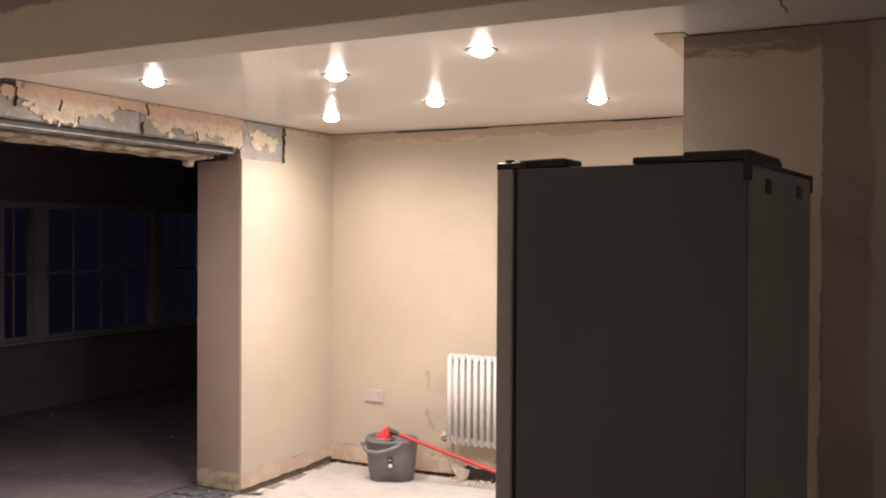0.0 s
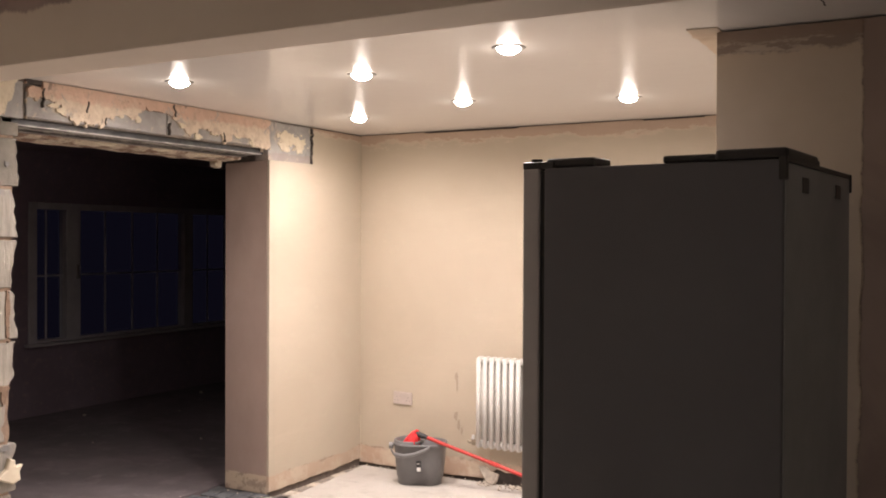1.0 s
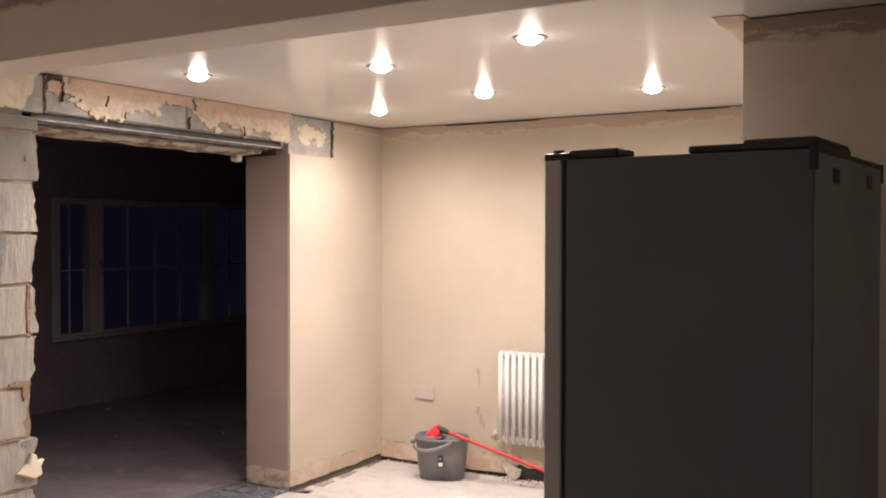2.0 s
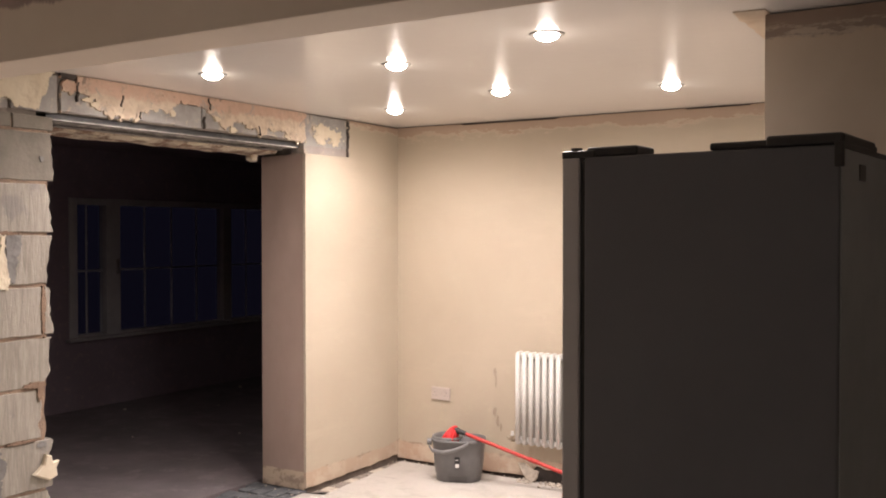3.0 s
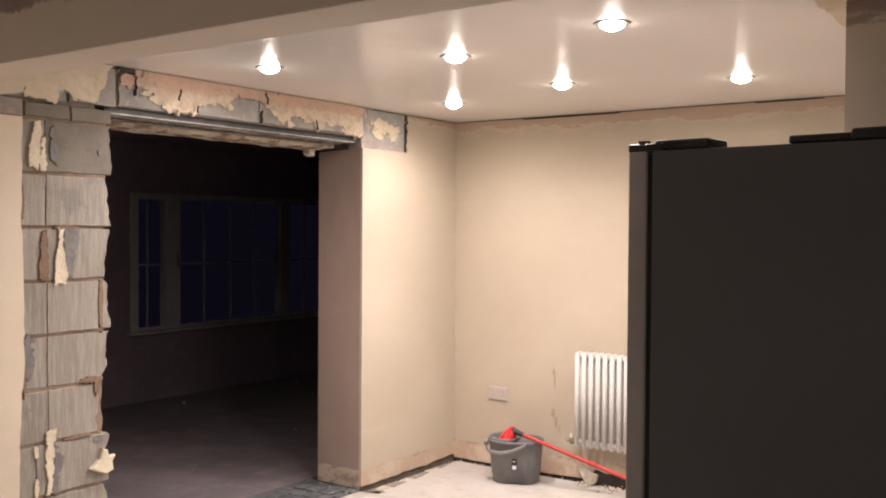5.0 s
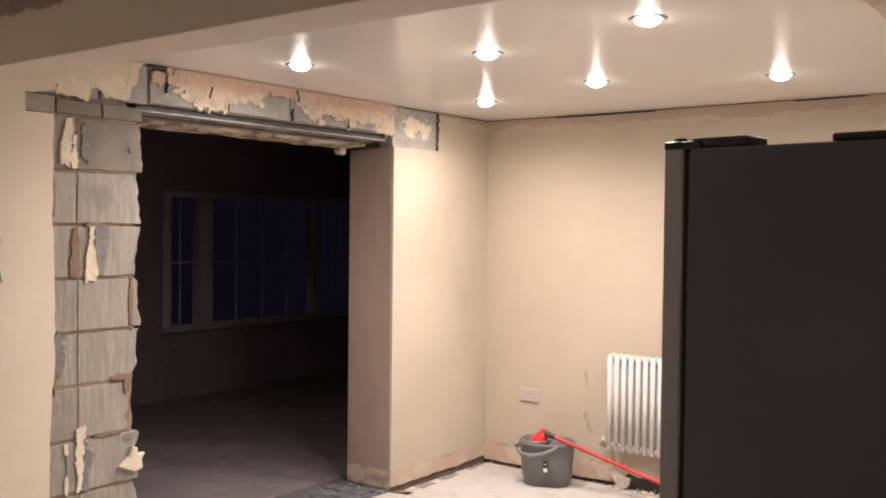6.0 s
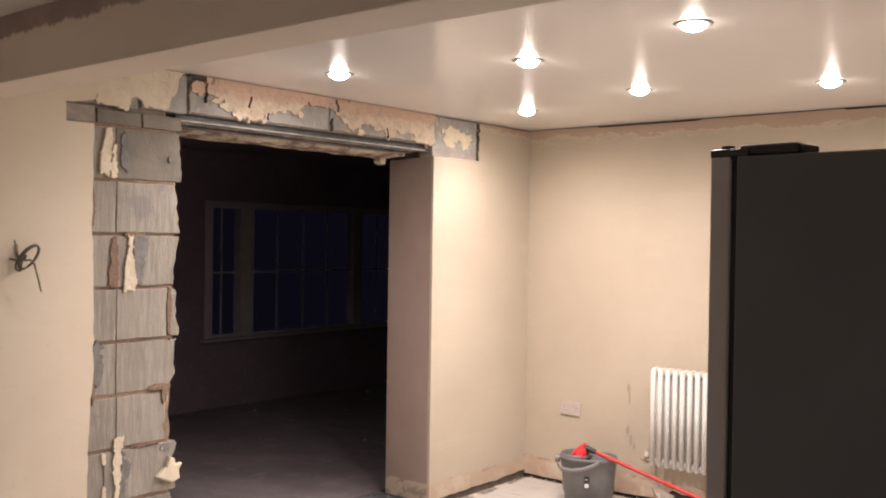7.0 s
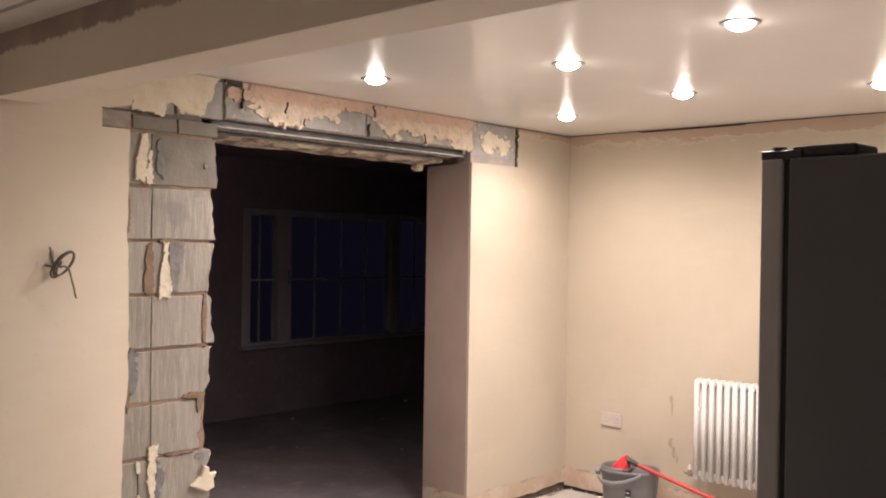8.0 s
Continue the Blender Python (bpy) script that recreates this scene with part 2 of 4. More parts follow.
# High white for the unseen walls that bounce light into the near side
M_BOUNCE_WHITE = plain("white_bounce_paint", (0.84, 0.82, 0.79), (0.80, 0.775, 0.74), 0.7, 3, bump=0.1, local=False)
M_SOFFIT = plain("rough_lintel_soffit", (0.66, 0.57, 0.45), (0.30, 0.20, 0.15), 0.95, 8, bump=1.0, dist=0.012, local=False, lo=0.42, hi=0.58)
M_SCAR = plain("grey_brown_filler_scar", (0.41, 0.335, 0.26), (0.36, 0.29, 0.225), 0.9, 40, bump=0.5, local=False)


def screed_material(name, a, b, dust):
    g = Graph(name, 0.82)
    col = g.mix(g.step(g.noise(1.5, 6, 0.65, warp=0.5), 0.34, 0.66), a, b)
    col = g.mix(g.step(g.noise(5, 6, 0.7), 0.50, 0.66, 0, 0.75), col, dust)
    scuff = g.noise(4, 6, 0.75, vec=g.stretch(0.5, 2.6, 1), warp=0.6)
    col = g.mix(g.step(scuff, 0.56, 0.68, 0, 0.6), col, tuple(0.72 * c for c in dust))
    col = g.mix(g.step(g.noise(70, 3), 0.60, 0.72, 0, 0.5), col, tuple(0.7 * c for c in dust))
    g.colour(col).bump(g.noise(14, 6, 0.7), 0.3, 0.005)
    return g.mat


M_SCREED = screed_material("pale_dusty_screed", (0.46, 0.435, 0.40), (0.42, 0.393, 0.357), (0.36, 0.334, 0.30))
# This darker screed colour carries the gloom of the unlit room
M_SCREED_DIM = screed_material("dimmed_dusty_screed", (0.21, 0.18, 0.186), (0.155, 0.132, 0.138), (0.25, 0.22, 0.22))
M_SLATE = plain("dark_footing_brick", (0.075, 0.08, 0.088), (0.13, 0.135, 0.14), 0.7, 14, bump=0.6, dist=0.004, local=False)
M_FOOT_SLAB = plain("grey_brown_footing", (0.30, 0.255, 0.22), (0.17, 0.15, 0.135), 0.9, 16, bump=0.7, dist=0.006, local=False)
M_RUBBLE = plain("pale_rubble", (0.55, 0.49, 0.41), (0.36, 0.31, 0.26), 0.95, 25, bump=0.5, local=False)
# Dark mauve base holds the unlit room's gloom and blue night cast
M_BACKROOM_DIM = bare_plaster("dimmed_back_room_plaster", (0.22, 0.17, 0.20), (0.185, 0.14, 0.165))
# White frame and bars greyed in colour to carry the dark room's shade
M_UPVC_DIM = plain("dimmed_white_window_plastic", (0.40, 0.38, 0.385), (0.34, 0.325, 0.33), 0.45, 6, bump=0.05, local=False)
M_BAR_DIM = plain("dimmed_white_glazing_bar", (0.44, 0.42, 0.43), (0.38, 0.365, 0.37), 0.45, 6, bump=0.05, local=False)
M_WHITE_METAL = plain("white_radiator_enamel", (0.66, 0.65, 0.62), (0.62, 0.605, 0.57), 0.55, 5, bump=0.03)
M_SOCKET = plain("dusty_white_socket", (0.53, 0.46, 0.42), (0.49, 0.42, 0.38), 0.5, 30, bump=0.05)
M_SOCKET_DARK = plain("socket_slot", (0.25, 0.21, 0.19), (0.20, 0.17, 0.15), 0.7, 30, bump=0)
M_CHROME = plain("brushed_chrome", (0.55, 0.54, 0.52), (0.42, 0.41, 0.40), 0.28, 20, metal=1.0, bump=0)
M_RIM = plain("satin_nickel_rim", (0.40, 0.39, 0.37), (0.32, 0.31, 0.30), 0.45, 20, metal=0.6, bump=0)
M_BRASS = plain("tarnished_valve", (0.45, 0.39, 0.30), (0.30, 0.25, 0.19), 0.4, 30, metal=0.8, bump=0.1)
M_BUCKET = plain("grey_bucket_plastic", (0.155, 0.15, 0.15), (0.125, 0.12, 0.12), 0.42, 4, bump=0.06)
M_BUCKET_LIGHT = plain("light_grey_plastic", (0.20, 0.195, 0.195), (0.17, 0.165, 0.165), 0.45, 4, bump=0.04)
M_BLACK = plain("black_plastic", (0.018, 0.018, 0.019), (0.028, 0.027, 0.027), 0.38, 15, bump=0.05)
M_LABEL = plain("white_label", (0.75, 0.73, 0.70), (0.68, 0.66, 0.64), 0.6, 20, bump=0)
M_RED = plain("red_mop_pole", (0.50, 0.035, 0.028), (0.40, 0.025, 0.02), 0.35, 8, bump=0)
M_RED_CLOTH = plain("red_mop_cloth", (0.86, 0.06, 0.065), (0.66, 0.03, 0.035), 0.9, 40, bump=0.6, dist=0.004)
M_FRIDGE = plain("dark_fridge_paint", (0.108, 0.109, 0.124), (0.099, 0.100, 0.114), 0.42, 2, bump=0.0)
M_FRIDGE_BACK = plain("fridge_back_sheet", (0.35, 0.365, 0.375), (0.30, 0.313, 0.322), 0.5, 3, bump=0.03)
M_FRIDGE_DOOR = plain("grey_steel_door", (0.42, 0.41, 0.42), (0.38, 0.37, 0.38), 0.45, 3, bump=0.0)
M_GASKET = plain("fridge_gasket", (0.012, 0.012, 0.012), (0.02, 0.02, 0.02), 0.7, 10, bump=0)
M_CABLE = plain("grey_cable", (0.17, 0.15, 0.12), (0.12, 0.105, 0.085), 0.5, 60, bump=0)
M_CABLE_TIP = plain("earth_sleeve", (0.23, 0.24, 0.06), (0.16, 0.18, 0.05), 0.5, 60, bump=0)
M_PAPER = plain("torn_board_paper", (0.72, 0.62, 0.50), (0.58, 0.46, 0.34), 0.85, 5, bump=0.3, local=False)

g = Graph("glowing_lens", 0.3, local=True)
spread = g.calc("SQRT", g.calc("ADD", g.calc("POWER", g.axis(0), 2.0), g.calc("POWER", g.axis(1), 2.0)))
g.bsdf.inputs["Emission Color"].default_value = (1.0, 0.89, 0.80, 1)
g.link(g.step(spread, 0.004, 0.033, 560.0, 30.0), g.bsdf.inputs["Emission Strength"])
g.colour((0.9, 0.88, 0.85))
M_LENS = g.mat

g = Graph("window_glass", 0.02)
g.bsdf.inputs["Transmission Weight"].default_value = 1.0
g.bsdf.inputs["IOR"].default_value = 1.45
g.colour((0.92, 0.95, 0.97))
M_GLASS = g.mat


# ---- mesh tools ----
def finish(bm, smooth=False):
    bmesh.ops.recalc_face_normals(bm, faces=bm.faces)
    for f in bm.faces:
        f.smooth = smooth
    return bm


def part(name, bm, material, parent=None, label="", smooth=False):
    """One mesh object, under a thing or part where parent is given."""
    data = bpy.data.meshes.new(name)
    finish(bm, smooth)
    bm.to_mesh(data)
    bm.free()
    data.materials.append(material)
    ob = new(name, data)
    if parent:
        ob.parent = parent
    if label:
        tagged(ob, label)
    return ob


def shared(name, data, parent, m=None, label=""):
    ob = new(name, data)
    ob.parent = parent
    if m is not None:
        ob.matrix_basis = m
    if label:
        tagged(ob, label)
    return ob


def thing(name, m, label, category, group=""):
    ob = new(name)
    ob.empty_display_size = 0.1
    ob.matrix_basis = m
    return tagged(ob, label, category, group)


def structure(ob, label, category):
    return tagged(ob, label, category, "", "structure")


def box(bm, x0, x1, y0, y1, z0, z1, bevel=0.0, segments=2):
    made = bmesh.ops.create_cube(bm, size=1)["verts"]
    for v in made:
        v.co = Vector(((x0 + x1) / 2 + v.co.x * (x1 - x0), (y0 + y1) / 2 + v.co.y * (y1 - y0), (z0 + z1) / 2 + v.co.z * (z1 - z0)))
    if bevel:
        edges = list({e for v in made for e in v.link_edges})
        bmesh.ops.bevel(bm, geom=edges, offset=bevel, segments=segments, affect="EDGES", profile=0.5)
    return bm


def boxes(*sizes, bevel=0.0):
    bm = bmesh.new()
    for s in sizes:
        box(bm, *s, bevel=bevel)
    return bm


def tube(bm, a, b, r, sides=14, r2=None):
    a, b = Vector(a), Vector(b)
    way = b - a
    m = Matrix.Translation((a + b) / 2) @ way.to_track_quat("Z", "Y").to_matrix().to_4x4()
    bmesh.ops.create_cone(bm, cap_ends=True, segments=sides, radius1=r, radius2=r if r2 is None else r2, depth=way.length, matrix=m)
    return bm


def ring_strip(bm, rings, close=True, cap=True):
    """Skins a list of rings of points into one surface."""
    made = [[bm.verts.new(p) for p in ring] for ring in rings]
    n = len(made[0])
    for r0, r1 in zip(made, made[1:]):
        for i in range(n if close else n - 1):
            bm.faces.new((r0[i], r0[(i + 1) % n], r1[(i + 1) % n], r1[i]))
    if cap:
        bm.faces.new(list(reversed(made[0])))
        bm.faces.new(made[-1])
    return made


def prism(bm, outline, front, depth, bevel=0.0, plane="x"):
    """A slab with the given outline. plane x: outline in (y, z), front faces +x. plane y: outline in (x, z), front faces -y."""
    def place(u, v, d):
        return Vector((front - d, u, v)) if plane == "x" else Vector((u, front + d, v))
    n = len(outline)
    area = sum(outline[i][0] * outline[(i + 1) % n][1] - outline[(i + 1) % n][0] * outline[i][1] for i in range(n))
    turn = 1 if area > 0 else -1
    rings = []
    if bevel:
        inner = []
        for i in range(n):
            p, q, r = Vector(outline[i - 1]), Vector(outline[i]), Vector(outline[(i + 1) % n])
            na = Vector((-(q - p).y, (q - p).x)).normalized()
            nb = Vector((-(r - q).y, (r - q).x)).normalized()
            inner.append(q + (na + nb).normalized() * bevel * turn)
        rings.append([place(u, v, 0) for u, v in inner])
        rings.append([place(u, v, bevel) for u, v in outline])
    else:
        rings.append([place(u, v, 0) for u, v in outline])
    rings.append([place(u, v, depth) for u, v in outline])
    made = ring_strip(bm, rings, cap=False)
    for ring, flat in ((made[0], inner if bevel else outline), (made[-1], outline)):
        for i, j, k in mathutils.geometry.tessellate_polygon([[Vector((u, v, 0)) for u, v in flat]]):
            bm.faces.new((ring[i], ring[j], ring[k]))
    return bm


def ragged_line(a, b, step, amp, rng, scale=9.0):
    """Points from a to b, shaken sideways; the ends stay."""
    a, b = Vector(a), Vector(b)
    n = max(2, int((b - a).length / step))
    side = Vector((-(b - a).y, (b - a).x)).normalized()
    seed = rng.uniform(0, 100)
    out = []
    for i in range(n):
        p = a.lerp(b, i / n)
        k = 0 if i == 0 else noise.fractal((p.x * scale + seed, p.y * scale, seed), 1.0, 2.0, 4)
        out.append(tuple(p + side * k * amp))
    return out


def blob(cu, cv, w, h, rng, points=26, rough=0.45):
    """A torn, uneven outline round a middle."""
    seed = rng.uniform(0, 100)
    out = []
    for i in range(points):
        a = 2 * math.pi * i / points
        r = 1 + rough * noise.fractal((math.cos(a) * 1.6 + seed, math.sin(a) * 1.6, seed), 0.8, 2.0, 5)
        r = max(0.35, r)
        out.append((cu + math.cos(a) * r * w / 2, cv + math.sin(a) * r * h / 2))
    return out


# ---- floors ----
rng = random.Random(5)
edge_w = ragged_line((-2.968, 4.53), (-3.045, 5.46), 0.03, 0.014, rng)
edge_n = ragged_line((-3.045, 5.46), (1.8, 5.482), 0.05, 0.010, rng)
bm = bmesh.new()
outline = [(-3.09, -1.0), (1.8, -1.0), (1.8, 5.482)] + list(reversed(edge_n)) + list(reversed(edge_w)) + [(-3.10, 4.50), (-3.11, 2.6)]
top = [bm.verts.new((x, y, 0)) for x, y in outline]
low = [bm.verts.new((x, y, -0.05)) for x, y in outline]
bm.faces.new(top)
for i in range(len(top)):
    bm.faces.new((top[i], low[i], low[(i + 1) % len(top)], top[(i + 1) % len(top)]))
bmesh.ops.triangulate(bm, faces=[f for f in bm.faces if len(f.verts) > 4])
floor = structure(part("floor", bm, M_SCREED), "pale dusty concrete screed floor with worn edges", "floor")
structure(part("floor_backroom", boxes((-6.7, -3.54, 0.6, 8.6, -0.05, 0.0)), M_SCREED_DIM), "dusty screed floor of the unlit room, darkened in colour for the gloom", "floor")
footing = structure(part("floor_footing", boxes((-3.56, 1.82, -1.02, 8.6, -0.12, -0.028)), M_MORTAR), "exposed footing and mortar bed below floor level", "floor")

# ---- west wall ----
west = structure(part("wall_west", boxes(
    (-3.44, WX - 0.020, -1.05, 2.735, -0.05, 2.30),
    (-3.44, WX - 0.020, 2.735, 4.54, 2.093, 2.30),
    (-3.44, WX - 0.020, 4.54, 8.6, -0.05, 2.30)), M_GREY_MORTAR), "half-demolished wall of concrete block and cream plaster round an opening", "wall")

rng = random.Random(11)
south = [(-1.0, 0.0)] + ragged_line((2.372, 0.0), (2.374, 0.69), 0.03, 0.010, rng) + ragged_line((2.374, 0.69), (2.396, 1.12), 0.03, 0.010, rng) \
    + ragged_line((2.396, 1.12), (2.381, 1.55), 0.03, 0.008, rng) + ragged_line((2.381, 1.55), (2.388, 1.995), 0.03, 0.006, rng) + [(2.386, 2.002), (-1.0, 2.002)]
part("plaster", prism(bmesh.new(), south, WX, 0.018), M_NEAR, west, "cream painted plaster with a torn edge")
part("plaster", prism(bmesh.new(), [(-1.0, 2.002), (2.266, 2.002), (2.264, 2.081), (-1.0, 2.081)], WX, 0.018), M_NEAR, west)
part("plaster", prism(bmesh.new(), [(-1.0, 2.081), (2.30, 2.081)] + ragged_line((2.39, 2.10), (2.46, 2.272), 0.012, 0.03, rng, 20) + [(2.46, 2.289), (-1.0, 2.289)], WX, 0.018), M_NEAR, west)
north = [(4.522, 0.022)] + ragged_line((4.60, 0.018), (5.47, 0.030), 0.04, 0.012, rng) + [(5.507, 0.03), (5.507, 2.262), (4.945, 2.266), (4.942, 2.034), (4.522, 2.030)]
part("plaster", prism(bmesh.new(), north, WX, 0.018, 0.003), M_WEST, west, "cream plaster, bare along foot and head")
jamb = [(-3.449, 0.006), (WX - 0.0205, 0.006), (WX - 0.0205, 2.030), (-3.449, 2.020)]
part("jamb_plaster", prism(bmesh.new(), jamb, 4.522, 0.016, 0.003, plane="y"), M_JAMB, west, "pinkish bare plaster reveal")

# block column beside the opening: bed joints every 225 mm
BEDS = [2.003, 1.778, 1.553, 1.328, 1.103, 0.878, 0.653, 0.428, 0.203, -0.02]
RIGHT = [(2.806, 2.810), (2.770, 2.806), (2.800, 2.775), (2.772, 2.806), (2.800, 2.765), (2.750, 2.744), (2.790, 2.794), (2.770, 2.80), (2.78, 2.79)]
rng = random.Random(3)
FACE = WX - 0.010


def block(y0, y1, z0, z1, depth=0.2, side=0.006, right=None, torn=0.012, jut=0.0, material=None, name="block"):
    gap = 0.007
    a, b, c, d = (y0 + side, z0 + gap), (y1 - side, z0 + gap), (y1 - side, z1 - gap), (y0 + side, z1 - gap)
    if right:
        b, c = (right[1], z0 + gap), (right[0], z1 - gap)
        outline = ragged_line(a, b, 0.03, 0.004, rng, 16) + ragged_line(b, c, 0.012, torn, rng, 15) + ragged_line(c, d, 0.03, 0.004, rng, 16) + [d]
    else:
        outline = ragged_line(a, b, 0.03, 0.004, rng, 16) + ragged_line(b, c, 0.015, 0.004, rng, 22) + ragged_line(c, d, 0.03, 0.004, rng, 16) + ragged_line(d, a, 0.015, 0.004, rng, 22)
    return part(name, prism(bmesh.new(), outline, FACE + jut, depth, 0.003), material or M_BLOCK, west)


bed = [(2.34, 0.0)] + ragged_line((2.765, 0.0), (2.765, 0.85), 0.02, 0.012, rng) + ragged_line((2.765, 0.85), (2.79, 2.0), 0.02, 0.012, rng) + [(2.79, 2.05), (2.34, 2.05)]
part("mortar", prism(bmesh.new(), bed, FACE - 0.0055, 0.05), M_MORTAR, west, "brown mortar bed showing in the joints")
for k, (ztop, zlow) in enumerate(zip(BEDS, BEDS[1:])):
    cut = 2.490 + 0.0028 * k
    if k == 6:
        cut = 2.447
    jut = rng.uniform(-0.004, 0.004)
    block(2.33, cut, zlow, ztop, jut=jut, side=0.0012)
    if k == 3:
        block(cut, 2.747, zlow, ztop, jut=jut + 0.001, side=0.0012)
        block(2.757, 2.80, zlow, ztop, right=RIGHT[k], torn=0.03, jut=jut - 0.003)
    else:
        block(cut, 2.80, zlow, ztop, right=RIGHT[k], torn=0.022, jut=jut + 0.001, side=0.0012, material=M_SMOOTH_BLOCK if k == 0 else None)
# thin slip course under the lintel and the course above it
block(2.255, 2.402, 1.998, 2.084, jut=-0.003, material=M_LINTEL_BLOCK)
block(2.40, 2.61, 2.003, 2.074, jut=0.002, material=M_SMOOTH_BLOCK, side=0.003)
block(2.61, 2.812, 2.000, 2.074, jut=0.003, material=M_SMOOTH_BLOCK, side=0.003)
block(2.28, 2.60, 2.078, 2.29, jut=-0.002, material=M_LINTEL_BLOCK)
block(2.60, 2.838, 2.082, 2.262, jut=0.004, material=M_LINTEL_BLOCK)

# lintel course over the opening
for y0, y1, zl, jut in ((2.846, 3.20, 2.092, 0.0), (3.20, 3.70, 2.094, 0.003), (3.70, 4.133, 2.096, -0.002), (4.133, 4.545, 2.098, 0.002), (4.510, 4.938, 2.022, 0.004)):
    block(y0, y1, zl, 2.270 if y0 > 4.5 else 2.222, depth=0.1, jut=jut, material=M_LINTEL_BLOCK, name="lintel_block")

# flakes of old plaster left on the blocks: a thin crust with a torn outline, holes and an uneven face
def flake(name, y0, y1, z0, z1, inside, material, lift=0.008, cell=0.004, label=""):
    bm = bmesh.new()
    ny, nz = int((y1 - y0) / cell), int((z1 - z0) / cell)
    verts = {}

    def corner(i, k):
        if (i, k) not in verts:
            y, z = y0 + i * cell, z0 + k * cell
            rise = 0.22 * noise.fractal((y * 22, z * 22, 1.7), 0.8, 2.0, 3)
            shake = noise.noise((y * 300, z * 300, 5.1)) * cell * 0.45
            verts[i, k] = bm.verts.new((FACE + lift * (1 + rise), y + shake, min(z - shake, 2.269)))
        return verts[i, k]

    for i in range(ny):
        for k in range(nz):
            y, z = y0 + (i + 0.5) * cell, z0 + (k + 0.5) * cell
            torn = 0.75 * noise.fractal((y * 16, z * 16, 0.4), 0.8, 2.0, 3) + 0.45 * noise.fractal((y * 55, z * 55, 7.4), 0.8, 2.0, 2)
            if inside(y, z, torn) > 0:
                bm.faces.new((corner(i, k), corner(i + 1, k), corner(i + 1, k + 1), corner(i, k + 1)))
    rim = [e for e in bm.edges if len(e.link_faces) == 1]
    low = {}
    for e in rim:
        for v in e.verts:
            if v not in low:
                low[v] = bm.verts.new((FACE - 0.006, v.co.y, v.co.z))
    for e in rim:
        a, b = e.verts
        bm.faces.new((a, b, low[b], low[a]))
    return part(name, bm, material, west, label)


def hanging(line, ends, shake=0.026, top=2.30):
    """Plaster that hangs from the ceiling down to a torn line, given as y, z steps."""
    def inside(y, z, torn):
        low = line[-1][1]
        for (y0, z0), (y1, z1) in zip(line, line[1:]):
            if y0 <= y < y1:
                low = z0 + (z1 - z0) * (y - y0) / (y1 - y0)
                break
        side = min(y - ends[0], ends[1] - y) * 1.2
        return min(z - low, side, (top if y < 2.935 else 2.30) - z) + shake * torn
    return inside


def strip(cy, z0, z1, w0, w1, lean=0.0):
    """A long upright streak, w0 wide at its foot and w1 at its head."""
    def inside(y, z, torn):
        t = (z - z0) / (z1 - z0)
        return min((w0 + (w1 - w0) * t) / 2 - abs(y - cy - lean * t), (z - z0) * 0.8, (z1 - z) * 0.8) + 0.014 * torn
    return inside


def spot(cy, cz, w, h):
    def inside(y, z, torn):
        return 1 - ((y - cy) * 2 / w) ** 2 - ((z - cz) * 2 / h) ** 2 + 1.5 * torn
    return inside


OVER_DOOR = [(2.85, 2.19), (2.925, 2.195), (3.03, 2.178), (3.042, 2.128), (3.10, 2.108), (3.12, 2.094), (3.27, 2.094), (3.30, 2.140), (3.38, 2.175), (3.47, 2.160),
             (3.50, 2.200), (3.56, 2.215), (3.68, 2.212), (3.72, 2.20), (3.76, 2.170), (3.83, 2.135), (3.86, 2.105), (3.90, 2.140), (3.97, 2.165), (4.10, 2.135),
             (4.14, 2.100), (4.20, 2.150), (4.33, 2.150), (4.38, 2.120), (4.46, 2.088), (4.53, 2.10)]
OVER_PIER = [(2.30, 2.090), (2.46, 2.084), (2.55, 2.095), (2.556, 2.130), (2.60, 2.125), (2.63, 2.092), (2.735, 2.088), (2.75, 2.145), (2.775, 2.175), (2.79, 2.24), (2.81, 2.265)]
flake("torn_plaster", 2.845, 4.54, 2.072, 2.270, hanging(OVER_DOOR, (2.852, 4.525), top=2.243), M_PINK, 0.010, label="pink and cream plaster torn off along its lower edge")
flake("torn_plaster", 2.38, 2.82, 2.080, 2.270, hanging(OVER_PIER, (2.395, 2.815), 0.016), M_PATCH, 0.010)
# Solid dark block paints the shade of an open slot
part("notch_shade", boxes((WX - 0.060, WX - 0.0065, 2.850, 2.934, 2.250, 2.2715)), M_CORE, west, "dark block standing for the shade in a slot above the lintel course")

rng = random.Random(77)
for cy, z0, z1, w in ((3.177, 2.155, 2.215, 0.014), (3.29, 2.11, 2.15, 0.010), (3.75, 2.20, 2.268, 0.012), (3.71, 2.10, 2.17, 0.008), (4.133, 2.10, 2.16, 0.007), (2.93, 2.15, 2.245, 0.012), (4.936, 2.032, 2.266, 0.018)):
    spine = ragged_line((cy, z0), (cy + rng.uniform(-0.012, 0.012), z1), 0.006, 0.012, rng, 34)
    left = [(y - 0.15 * w - 0.10 * w * rng.random(), z) for y, z in reversed(spine)]
    right = [(y + 0.15 * w + 0.10 * w * rng.random(), z) for y, z in spine]
    part("crack", prism(bmesh.new(), left + right, FACE + 0.0172, 0.02), M_CORE, west)

